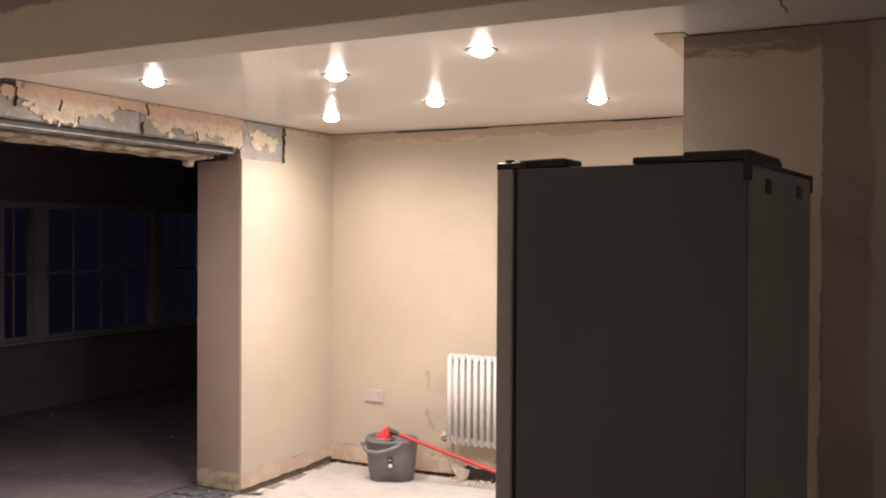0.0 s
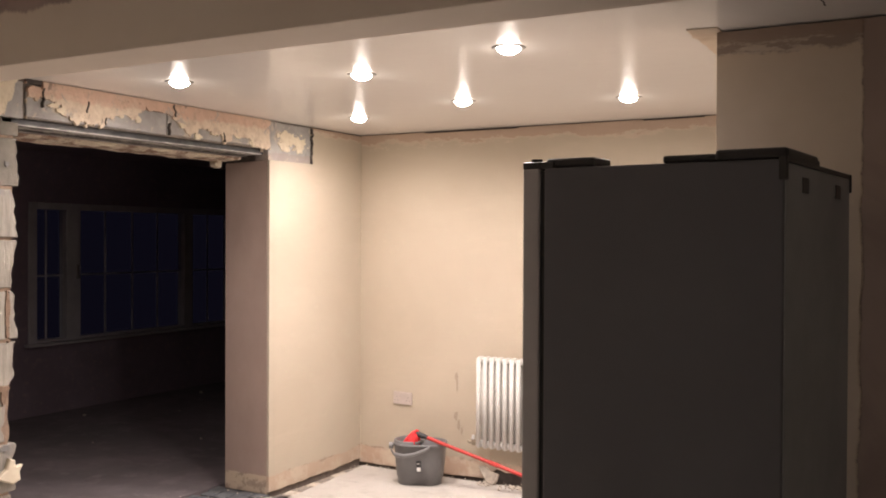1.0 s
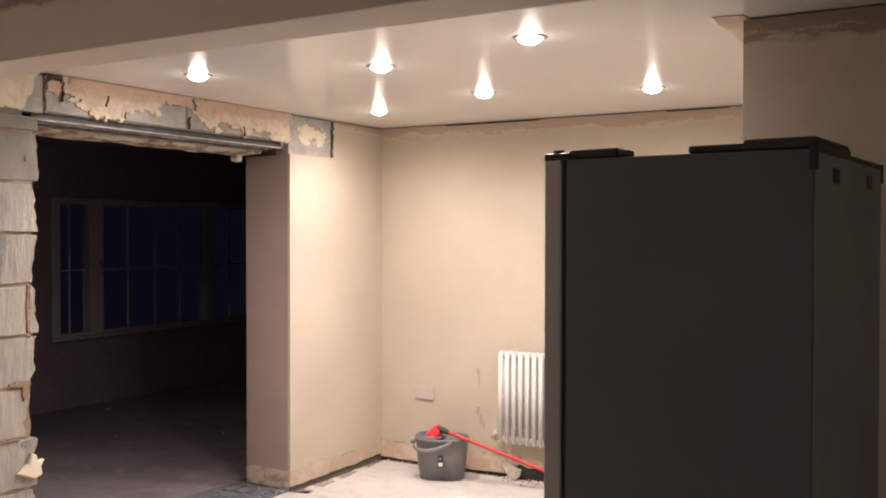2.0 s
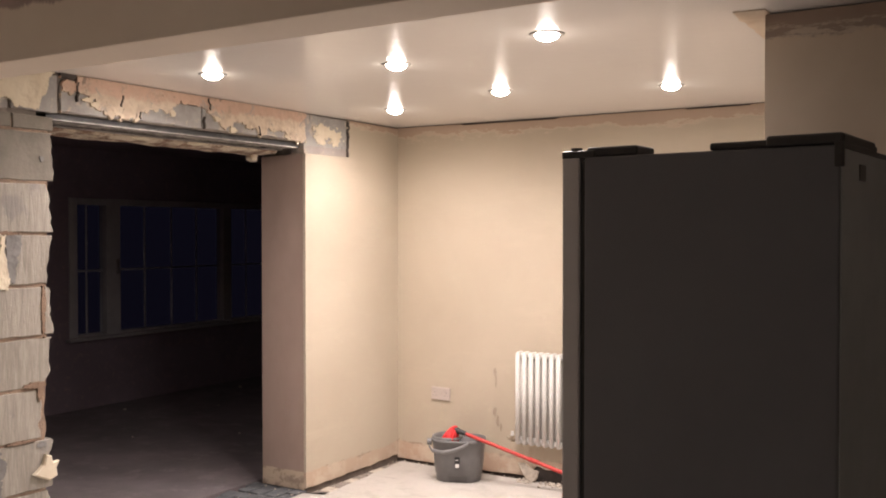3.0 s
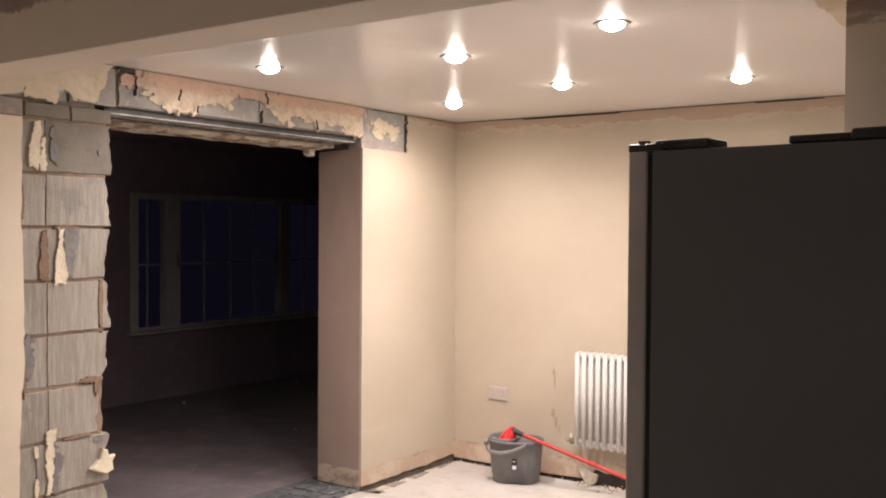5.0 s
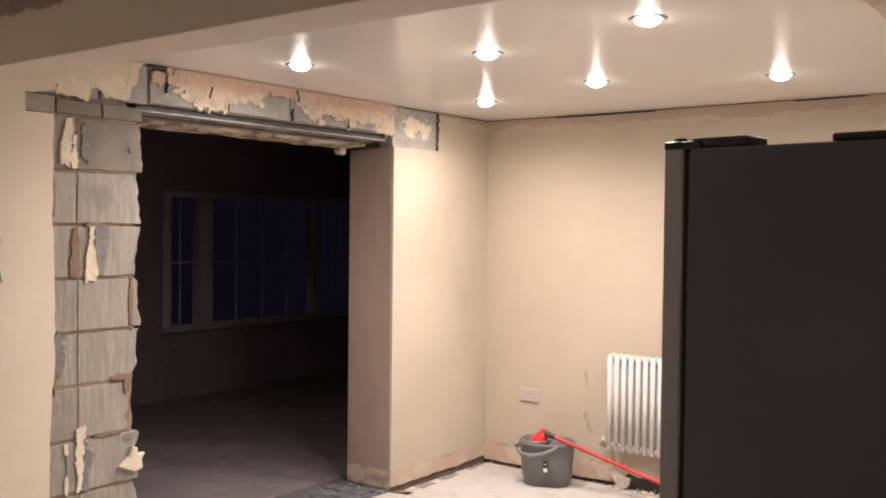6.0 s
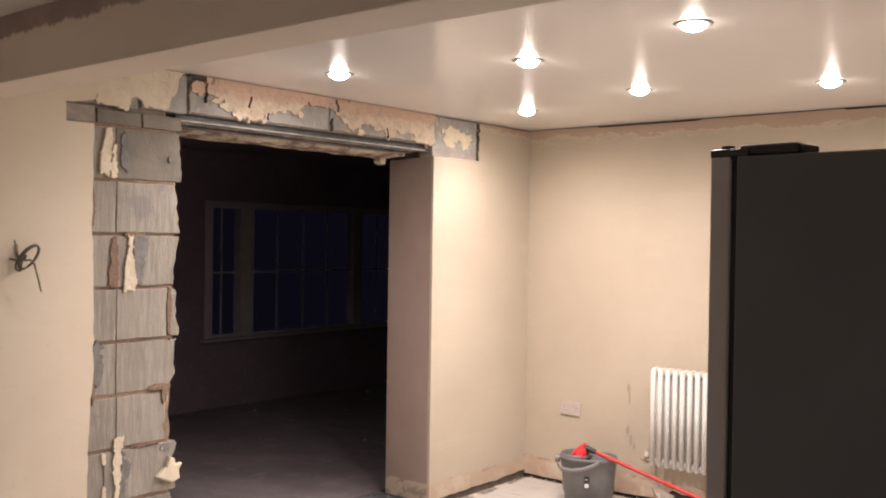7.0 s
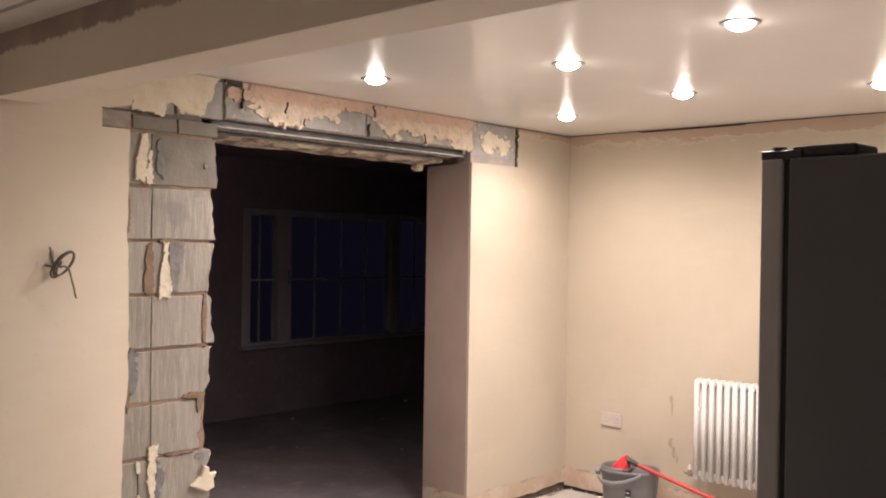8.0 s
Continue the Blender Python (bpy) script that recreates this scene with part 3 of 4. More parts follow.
# torn remnants of plaster on the lintel and the blocks: middle y, middle z, width, height
REMNANTS = [
    (2.52, 2.09, 0.05, 0.03), (2.99, 2.165, 0.05, 0.02), (3.03, 2.150, 0.04, 0.03), (3.24, 2.125, 0.05, 0.03), (3.39, 2.165, 0.03, 0.02),
    (3.50, 2.155, 0.03, 0.03), (3.80, 2.160, 0.05, 0.03), (3.93, 2.110, 0.06, 0.025), (4.06, 2.145, 0.06, 0.02), (4.25, 2.150, 0.05, 0.03), (4.385, 2.118, 0.07, 0.03),
    (4.72, 2.165, 0.20, 0.09), (4.67, 2.125, 0.10, 0.05), (4.82, 2.145, 0.11, 0.08), (4.60, 2.185, 0.03, 0.03),
    (2.445, 0.62, 0.018, 0.05), (2.447, 0.47, 0.014, 0.06), (2.56, 0.60, 0.010, 0.012),
]
rng = random.Random(21)
for cy, cz, w, h in REMNANTS:
    flake("plaster_remnant", cy - w * 0.8, cy + w * 0.8, cz - h * 0.8, cz + h * 0.8, spot(cy, cz, w * 1.1, h * 1.1), M_PATCH, rng.uniform(0.007, 0.012), 0.0035)
# hanging lump of old plaster on the broken edge
part("plaster_remnant", prism(bmesh.new(), [(2.69, 0.505), (2.735, 0.54), (2.75, 0.585), (2.775, 0.575), (2.782, 0.545), (2.815, 0.548), (2.80, 0.52), (2.805, 0.482), (2.765, 0.468), (2.72, 0.488)], FACE + 0.028, 0.024, 0.006), M_PATCH, west, "loose lump of plaster on the broken edge")
# sandy stains and mortar smears on the blocks
for cy, cz, w, h in ((2.385, 1.66, 0.014, 0.18), (2.752, 1.22, 0.016, 0.20), (2.732, 0.850, 0.020, 0.07), (2.705, 0.893, 0.075, 0.018), (2.58, 1.555, 0.10, 0.012), (2.66, 0.655, 0.14, 0.012), (2.395, 0.90, 0.012, 0.10)):
    flake("mortar_smear", cy - w * 0.9, cy + w * 0.9, cz - h * 0.9, cz + h * 0.9, spot(cy, cz, w * 1.2, h * 1.1), M_SAND, rng.uniform(0.0065, 0.0085), 0.003)

for cy, cz, w, h in ((2.412, 1.02, 0.050, 0.15), (2.545, 0.56, 0.05, 0.16), (2.53, 0.47, 0.05, 0.10), (2.745, 0.63, 0.06, 0.03), (2.75, 1.88, 0.018, 0.022), (2.53, 1.90, 0.04, 0.16)):
    flake("grey_smear", cy - w * 0.9, cy + w * 0.9, cz - h * 0.9, cz + h * 0.9, spot(cy, cz, w, h), M_GREY_SMEAR, rng.uniform(0.0055, 0.0062), 0.004)

flake("plaster_remnant", 2.39, 2.49, 1.78, 2.00, strip(2.430, 1.795, 1.992, 0.046, 0.030, 0.022), M_PATCH, 0.011, 0.0035)
flake("plaster_remnant", 2.455, 2.50, 1.78, 1.93, strip(2.480, 1.795, 1.915, 0.022, 0.012, 0.0), M_PATCH, 0.010, 0.0035)
flake("plaster_remnant", 2.48, 2.63, 1.29, 1.56, strip(2.556, 1.315, 1.545, 0.056, 0.020, 0.004), M_PATCH, 0.011, 0.0035)
flake("plaster_remnant", 2.45, 2.56, 0.42, 0.71, strip(2.505, 0.435, 0.695, 0.030, 0.036, 0.004), M_PATCH, 0.011, 0.0035)
flake("mortar_smear", 2.43, 2.53, 1.32, 1.56, strip(2.478, 1.335, 1.548, 0.052, 0.016, 0.010), M_SAND, 0.0075, 0.0035)
flake("grey_smear", 2.55, 2.68, 1.34, 1.56, strip(2.590, 1.350, 1.548, 0.040, 0.080, 0.022), M_GREY_SMEAR, 0.0062, 0.004)

# steel lintel and rough soffit
part("steel_lintel", boxes((WX - 0.150, WX - 0.012, 2.80, 4.46, 2.056, 2.063), (WX - 0.150, WX - 0.07, 2.80, 4.40, 2.042, 2.049), (WX - 0.076, WX - 0.070, 2.80, 4.40, 2.042, 2.058), bevel=0.001), M_STEEL, west, "galvanised steel lintel with dark gaps")
part("steel_web", boxes((WX - 0.050, WX - 0.044, 2.80, 4.538, 2.063, 2.100)), M_STEEL_DARK, west, "steel web in the gap, coloured dark for its shade")
rng = random.Random(8)
bm = bmesh.new()
rows = []
for i in range(61):
    y = 2.79 + i * (4.43 - 2.79) / 60
    row = []
    for x, z in ((-3.445, 2.07), (-3.445, 2.030), (-3.40, 2.026), (-3.34, 2.030), (-3.28, 2.028), (-3.245, 2.034), (-3.24, 2.07)):
        k = noise.fractal((x * 14, y * 9, 3.3), 0.9, 2.0, 4)
        row.append((x + 0.006 * k, y, z - 0.016 * max(0, k + 0.1)))
    rows.append(row)
ring_strip(bm, rows, close=True)
part("lintel_soffit", bm, M_SOFFIT, west, "rough mortar soffit behind the steel")
part("plaster_remnant", prism(bmesh.new(), blob(4.375, 2.008, 0.06, 0.055, rng, 20, 0.5), -3.36, 0.05, 0.008), M_PATCH, west, "crumb of plaster hanging from the soffit")
for cy, cz, w, h, x in ((2.85, 2.040, 0.07, 0.024, -3.232), (3.42, 2.036, 0.13, 0.022, -3.236), (3.80, 2.038, 0.16, 0.020, -3.234), (4.12, 2.036, 0.12, 0.020, -3.236)):
    part("plaster_remnant", prism(bmesh.new(), blob(cy, cz, w, h, rng, 22, 0.5), x, 0.04, 0.004), M_PATCH, west)

# ---- north wall ----
northw = structure(part("wall_north", boxes((-3.44, 1.85, NY + 0.018, NY + 0.25, -0.05, 2.30)), M_CORE), "back wall, cream plaster bare at head and foot", "wall")
rng = random.Random(31)
foot = ragged_line((-3.107, 0.010), (-2.32, 0.008), 0.05, 0.007, rng) + ragged_line((-2.32, 0.012), (-2.10, 0.02), 0.03, 0.008, rng) \
    + [(-2.09, 0.045), (-2.05, 0.085)] + ragged_line((-2.02, 0.08), (-1.55, 0.06), 0.03, 0.02, rng) + [(-1.50, 0.03), (1.8, 0.03)]
head_line = [(1.8, 2.268), (-0.74, 2.268), (-0.745, 2.262), (-1.10, 2.260), (-1.11, 2.267), (-1.30, 2.266), (-1.90, 2.265), (-1.925, 2.258), (-2.58, 2.259), (-2.60, 2.266), (-3.107, 2.267)]
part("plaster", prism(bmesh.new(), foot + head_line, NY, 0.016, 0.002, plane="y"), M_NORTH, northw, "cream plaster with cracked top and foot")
for cx, cz, w, h in ((-2.345, 0.655, 0.022, 0.05), (-2.338, 0.60, 0.012, 0.09), (-2.345, 0.40, 0.024, 0.06), (-2.325, 0.345, 0.022, 0.08), (-2.302, 0.31, 0.012, 0.05)):
    part("filler_scar", prism(bmesh.new(), blob(cx, cz, w, h, rng, 18, 0.5), NY - 0.0025, 0.004, 0.0008, plane="y"), M_SCAR, northw)

# ---- nib wall beside the fridge, unseen east and south walls added to bounce light ----
nib = structure(part("wall_nib", boxes((-0.166, 1.8, 3.326, 3.60, -0.05, 2.267)), M_NIB), "patched plaster nib wall, cream then brown", "wall")
structure(part("wall_east", boxes((1.7, 1.9, -0.9, 5.75, -0.05, 2.32)), M_BOUNCE_WHITE), "unseen white wall closing the room, added to bounce light", "wall")
structure(part("wall_south", boxes((-3.44, 1.9, -1.1, -0.9, -0.05, 2.32)), M_BOUNCE_WHITE), "unseen white wall closing the room, added to bounce light", "wall")

# ---- ceilings and beam ----
structure(part("ceiling", boxes((WX - 0.3, 1.85, 2.02, NY + 0.2, H, H + 0.05)), M_CEILING), "smooth silk painted ceiling in the lit room", "ceiling")
structure(part("ceiling_near", boxes((WX - 0.3, 1.85, -1.05, 1.70, NEAR_H, NEAR_H + 0.05), (WX - 0.3, 1.85, 1.712, 1.85, NEAR_H - 0.006, NEAR_H + 0.05)), M_CEILING), "painted ceiling with an open board joint", "ceiling")
beam = structure(part("beam", box(bmesh.new(), WX + 0.003, 1.8, 1.84, 2.02, 2.06, NEAR_H + 0.04, bevel=0.004), M_BEAM), "plastered downstand beam with bare brown upper band", "beam")
bm = bmesh.new()
rng = random.Random(12)
pts = ragged_line((0.209, 2.93), (0.200, 3.14), 0.02, 0.010, rng)
rows = [[(x - 0.0025, y, H - 0.001), (x + 0.0025, y, H - 0.001), (x + 0.002, y, H + 0.004), (x - 0.002, y, H + 0.004)] for x, y in pts]
ring_strip(bm, rows)
structure(part("trim_ceiling_crack", bm, M_CORE), "dark hairline crack in the ceiling", "crack")

# torn board paper on the ceiling along the head of the nib
bm = bmesh.new()
rng = random.Random(19)
edge = [(-0.150, 3.258)] + ragged_line((-0.250, 3.246), (-0.262, 3.72), 0.03, 0.012, rng, 20) + [(-0.262, 3.72), (-0.1675, 3.70), (-0.1675, 3.3245), (-0.150, 3.3245)]
ring_strip(bm, [[(x, y, H - 0.0005) for x, y in edge], [(x, y, H - 0.003) for x, y in edge], [(x * 0.985 - 0.003, y + 0.003, H - 0.0045) for x, y in edge]])
bmesh.ops.triangulate(bm, faces=[f for f in bm.faces if len(f.verts) > 4])
tagged(part("torn_paper", bm, M_PAPER), "torn brown board paper on the ceiling beside the nib", "torn paper")

# ---- unlit back room and its window ----
BX = -6.5
bm = bmesh.new()
hole = [(5.42, 0.63), (8.25, 0.63), (8.25, 1.86), (5.42, 1.86)]
edge = [(0.5, -0.05), (8.7, -0.05), (8.7, 2.35), (0.5, 2.35)]
ring_strip(bm, [[(BX, y, z) for y, z in edge], [(BX, y, z) for y, z in hole], [(BX - 0.25, y, z) for y, z in hole], [(BX - 0.25, y, z) for y, z in edge], [(BX, y, z) for y, z in edge]], cap=False)
bmesh.ops.remove_doubles(bm, verts=bm.verts, dist=0.0001)
structure(part("wall_backroom_west", bm, M_BACKROOM_DIM), "bare brown plaster wall with a wide window, darkened for the gloom", "wall")
structure(part("wall_backroom_north", boxes((BX - 0.25, -3.44, 8.6, 8.8, -0.05, 2.35)), M_BACKROOM_DIM), "bare brown plaster wall of the unlit room, darkened for the gloom", "wall")
structure(part("wall_backroom_south", boxes((BX - 0.25, -3.44, 0.4, 0.6, -0.05, 2.35)), M_BACKROOM_DIM), "bare brown plaster wall of the unlit room, darkened for the gloom", "wall")
structure(part("wall_backroom_east", boxes((-3.452, -3.44, 0.6, 2.70, 0.0, 2.30), (-3.452, -3.44, 4.54, 8.6, 0.0, 2.30)), M_BACKROOM_DIM), "plaster on the back of the block wall", "wall")
structure(part("ceiling_backroom", boxes((BX - 0.2, -3.40, 0.5, 8.7, 2.30, 2.36)), M_BACKROOM_DIM), "brown ceiling of the unlit room, darkened for the gloom", "ceiling")

window = new("window_1")
structure(window, "white plastic casement window with glazing bars at night", "window")
WZ0, WZ1 = 0.655, 1.80
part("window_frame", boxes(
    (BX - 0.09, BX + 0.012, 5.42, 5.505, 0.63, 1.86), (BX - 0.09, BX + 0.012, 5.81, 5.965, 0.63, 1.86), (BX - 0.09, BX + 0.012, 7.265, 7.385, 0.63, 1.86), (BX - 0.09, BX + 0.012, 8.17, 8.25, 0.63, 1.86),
    (BX - 0.089, BX + 0.011, 5.505, 8.17, 0.631, WZ0), (BX - 0.089, BX + 0.011, 5.505, 8.17, WZ1, 1.859), bevel=0.006), M_UPVC_DIM, window)
part("window_sill", boxes((BX + 0.002, BX + 0.07, 5.38, 8.29, 0.604, 0.628), bevel=0.006), M_UPVC_DIM, window, "pale window board")
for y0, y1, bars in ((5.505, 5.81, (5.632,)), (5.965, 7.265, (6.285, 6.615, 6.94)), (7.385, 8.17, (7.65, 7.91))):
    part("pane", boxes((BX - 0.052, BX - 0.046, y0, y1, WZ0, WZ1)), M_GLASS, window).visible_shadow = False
    paint = M_UPVC_DIM if y1 < 5.9 else M_BAR_DIM
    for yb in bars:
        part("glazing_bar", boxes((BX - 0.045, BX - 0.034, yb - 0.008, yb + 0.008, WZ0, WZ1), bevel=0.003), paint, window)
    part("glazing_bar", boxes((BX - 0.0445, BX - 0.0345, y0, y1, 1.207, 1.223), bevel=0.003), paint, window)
part("handle", boxes((BX + 0.012, BX + 0.030, 5.915, 5.935, 1.19, 1.31), (BX + 0.012, BX + 0.045, 5.912, 5.938, 1.18, 1.21), bevel=0.004), M_CHROME, window, "window latch")


# ---- downlights ----
def downlight(m):
    ob = thing("downlight", m, "round recessed ceiling downlight with chrome rim, lit", "downlight", "ceiling downlights")
    bm = bmesh.new()
    prof = [(0.040, -0.001), (0.047, -0.003), (0.056, -0.0035), (0.062, -0.002), (0.064, 0.0), (0.058, 0.002), (0.040, 0.002)]
    rows = [[(r * math.cos(a), r * math.sin(a), z) for r, z in prof] for a in [2 * math.pi * i / 32 for i in range(32)]]
    made = [[bm.verts.new(p) for p in row] for row in rows]
    for i in range(32):
        for j in range(len(prof)):
            bm.faces.new((made[i][j], made[(i + 1) % 32][j], made[(i + 1) % 32][(j + 1) % len(prof)], made[i][(j + 1) % len(prof)]))
    part("rim", bm, M_RIM, ob, smooth=True)
    bm = bmesh.new()
    rows = []
    for k in range(7):
        a = k / 6 * math.pi / 2
        rows.append([(max(0.044 * math.cos(a) ** 1.25, 0.0015) * math.cos(b), max(0.044 * math.cos(a) ** 1.25, 0.0015) * math.sin(b), -0.004 - 0.021 * math.sin(a)) for b in [2 * math.pi * i / 24 for i in range(24)]])
    ring_strip(bm, rows)
    part("lens", bm, M_LENS, ob, "glowing glass lens", smooth=True)
    return ob


first = downlight(Matrix.Translation((*SPOTS[0], H - 0.001)))
for sx, sy in SPOTS[1:]:
    copy_thing(first, Matrix.Translation((sx, sy, H - 0.001)))


# ---- fridge ----
def fridge(m):
    """Origin at the floor under the back near corner; the doors are at -x, the back at x = 0, depth runs to -x, width to +y."""
    D, W, T = 0.640, 0.780, 1.757
    ob = thing("fridge", m, "tall dark grey fridge freezer seen from its side and back", "fridge")
    part("cabinet", box(bmesh.new(), -D, -0.003, 0, W, 0.03, T, bevel=0.005), M_FRIDGE, ob)
    part("back_panel", boxes((-0.012, 0.0, 0.007, W - 0.007, 0.05, T - 0.008), bevel=0.001), M_FRIDGE_BACK, ob, "dull grey sheet metal back")
    for y in (0.20, 0.60):
        part("vent", boxes((-0.006, 0.0025, y - 0.033, y + 0.033, T - 0.075, T - 0.035), bevel=0.003), M_BLACK, ob, "black square grip hole")
    part("gasket", boxes((-D - 0.014, -D + 0.002, 0.008, W - 0.008, 0.06, T - 0.008)), M_GASKET, ob)
    d1 = part("door", box(bmesh.new(), -D - 0.066, -D - 0.014, 0.0, W, 0.66, T, bevel=0.006), M_FRIDGE_DOOR, ob, "grey brushed steel door")
    d2 = part("door", box(bmesh.new(), -D - 0.066, -D - 0.014, 0.0, W, 0.05, 0.645, bevel=0.006), M_FRIDGE_DOOR, ob, "grey brushed steel freezer drawer")
    part("handle", boxes((-D - 0.11, -D - 0.09, W - 0.10, W - 0.075, 0.85, 1.45), (-D - 0.095, -D - 0.0655, W - 0.098, W - 0.077, 0.87, 0.90), (-D - 0.095, -D - 0.0655, W - 0.098, W - 0.077, 1.40, 1.43), bevel=0.005), M_CHROME, d1)
    part("handle", boxes((-D - 0.10, -D - 0.0655, 0.12, W - 0.12, 0.57, 0.595), bevel=0.005), M_CHROME, d2)
    bm = bmesh.new()
    box(bm, -D + 0.002, -0.494, 0.006, 0.12, T + 0.001, T + 0.026, bevel=0.007)
    box(bm, -D - 0.068, -D + 0.03, 0.002, 0.14, T - 0.002, T + 0.018, bevel=0.004)
    tube(bm, (-D - 0.040, 0.035, T + 0.0), (-D - 0.040, 0.035, T + 0.0275), 0.016)
    part("hinge_cover", bm, M_BLACK, ob, "black plastic hinge cover")
    bm = bmesh.new()
    box(bm, -D - 0.068, -D + 0.06, W - 0.13, W - 0.004, T + 0.001, T + 0.026, bevel=0.006)
    part("hinge_cover", bm, M_BLACK, ob, "black plastic hinge cover")
    bm = bmesh.new()
    box(bm, -0.308, 0.002, 0.012, 0.36, T + 0.001, T + 0.020, bevel=0.006)
    box(bm, -0.17, 0.004, 0.004, 0.33, T + 0.002, T + 0.028, bevel=0.007)
    part("top_cover", bm, M_BLACK, ob, "black plastic rear top cover")
    for y in (0.0, W):
        part("corner_cap", box(bmesh.new(), -0.016, 0.005, y - 0.010 if y else -0.003, y + 0.003 if y else 0.014, T - 0.050, T + 0.006, bevel=0.003), M_BLACK, ob)
    part("top_edge", boxes((-0.010, 0.003, 0.01, W - 0.01, T - 0.008, T + 0.005), bevel=0.002), M_BLACK, ob)
    for x, y in ((-0.58, 0.06), (-0.58, W - 0.06), (-0.06, 0.06), (-0.06, W - 0.06)):
        part("foot", tube(bmesh.new(), (x, y, 0.0), (x, y, 0.035), 0.022), M_BLACK, ob)
    return ob


fridge(pose(0.213, 2.405, 0, 0, 0, -4.3))


# ---- column radiator ----
def radiator(m, count=20, pitch=0.046, low=0.235, high=0.82):
    ob = thing("radiator", m, "white enamelled column radiator on the back wall", "radiator")
    bm = bmesh.new()
    for y in (-0.033, 0.033):
        tube(bm, (0, y, low + 0.02), (0, y, high - 0.02), 0.0148, 14)
    for z, s in ((low + 0.028, -1), (high - 0.028, 1)):
        rows = []
        for k in range(9):
            y = -0.047 + 0.094 * k / 8
            r = 0.0140 * math.sqrt(max(0.06, 1 - (abs(y) / 0.049) ** 4))
            rows.append([(r * 1.18 * math.cos(a), y, z + s * 0.004 + r * 1.55 * math.sin(a)) for a in [2 * math.pi * i / 14 for i in range(14)]])
        ring_strip(bm, rows)
    one = part("section", bm, M_WHITE_METAL, ob, smooth=True)
    for k in range(1, count):
        shared("section", one.data, ob, Matrix.Translation((k * pitch, 0, 0)))
    for z in (low + 0.028, high - 0.028):
        part("header", tube(bmesh.new(), (-0.014, 0, z), (count * pitch - 0.03, 0, z), 0.016), M_WHITE_METAL, ob)
    bm = bmesh.new()
    tube(bm, (-0.016, 0, low + 0.028), (-0.050, 0, low + 0.028), 0.010)
    tube(bm, (-0.050, 0, low + 0.012), (-0.050, 0, low + 0.050), 0.013)
    tube(bm, (-0.050, 0, low + 0.028), (-0.078, 0, low + 0.028), 0.008)
    tube(bm, (-0.074, 0, low + 0.020), (-0.090, 0, low + 0.036), 0.006)
    part("valve", bm, M_BRASS, ob, "bare brass radiator valve")
    part("valve_cap", tube(bmesh.new(), (-0.052, 0, low + 0.050), (-0.052, 0, low + 0.075), 0.013, r2=0.009), M_WHITE_METAL, ob)
    bm = bmesh.new()
    tube(bm, (-0.050, 0, low + 0.018), (-0.050, 0.091, low + 0.018), 0.0075)
    part("pipe", bm, M_BRASS, ob, "supply pipe out of the wall")
    for k in (2, count - 3):
        part("bracket", boxes((k * pitch + 0.015, k * pitch + 0.031, 0.0, 0.0895, high - 0.12, high - 0.10), bevel=0.002), M_WHITE_METAL, ob)
    return ob


radiator(Matrix.Translation((-2.118, NY - 0.092, 0)))


# ---- double socket ----
def socket(m):
    ob = thing("wall_socket", m, "dusty white double wall socket on the back wall", "socket")
    part("plate", box(bmesh.new(), -0.073, 0.073, -0.011, 0.0, -0.043, 0.043, bevel=0.004), M_SOCKET, ob)
    for s in (-1, 1):
        part("switch", box(bmesh.new(), s * 0.022 - 0.007, s * 0.022 + 0.007, -0.0150, -0.010, 0.012, 0.032, bevel=0.002), M_SOCKET, ob)
        bm = bmesh.new()
        box(bm, s * 0.045 - 0.002, s * 0.045 + 0.002, -0.0118, -0.008, 0.004, 0.013)
        for t in (-1, 1):
            box(bm, s * 0.045 + t * 0.011 - 0.0035, s * 0.045 + t * 0.011 + 0.0035, -0.0118, -0.008, -0.016, -0.012)
        part("slots", bm, M_SOCKET_DARK, ob)
    return ob


socket(pose(-2.752, NY - 0.0005, 0.482, 0, 1.0, 0))


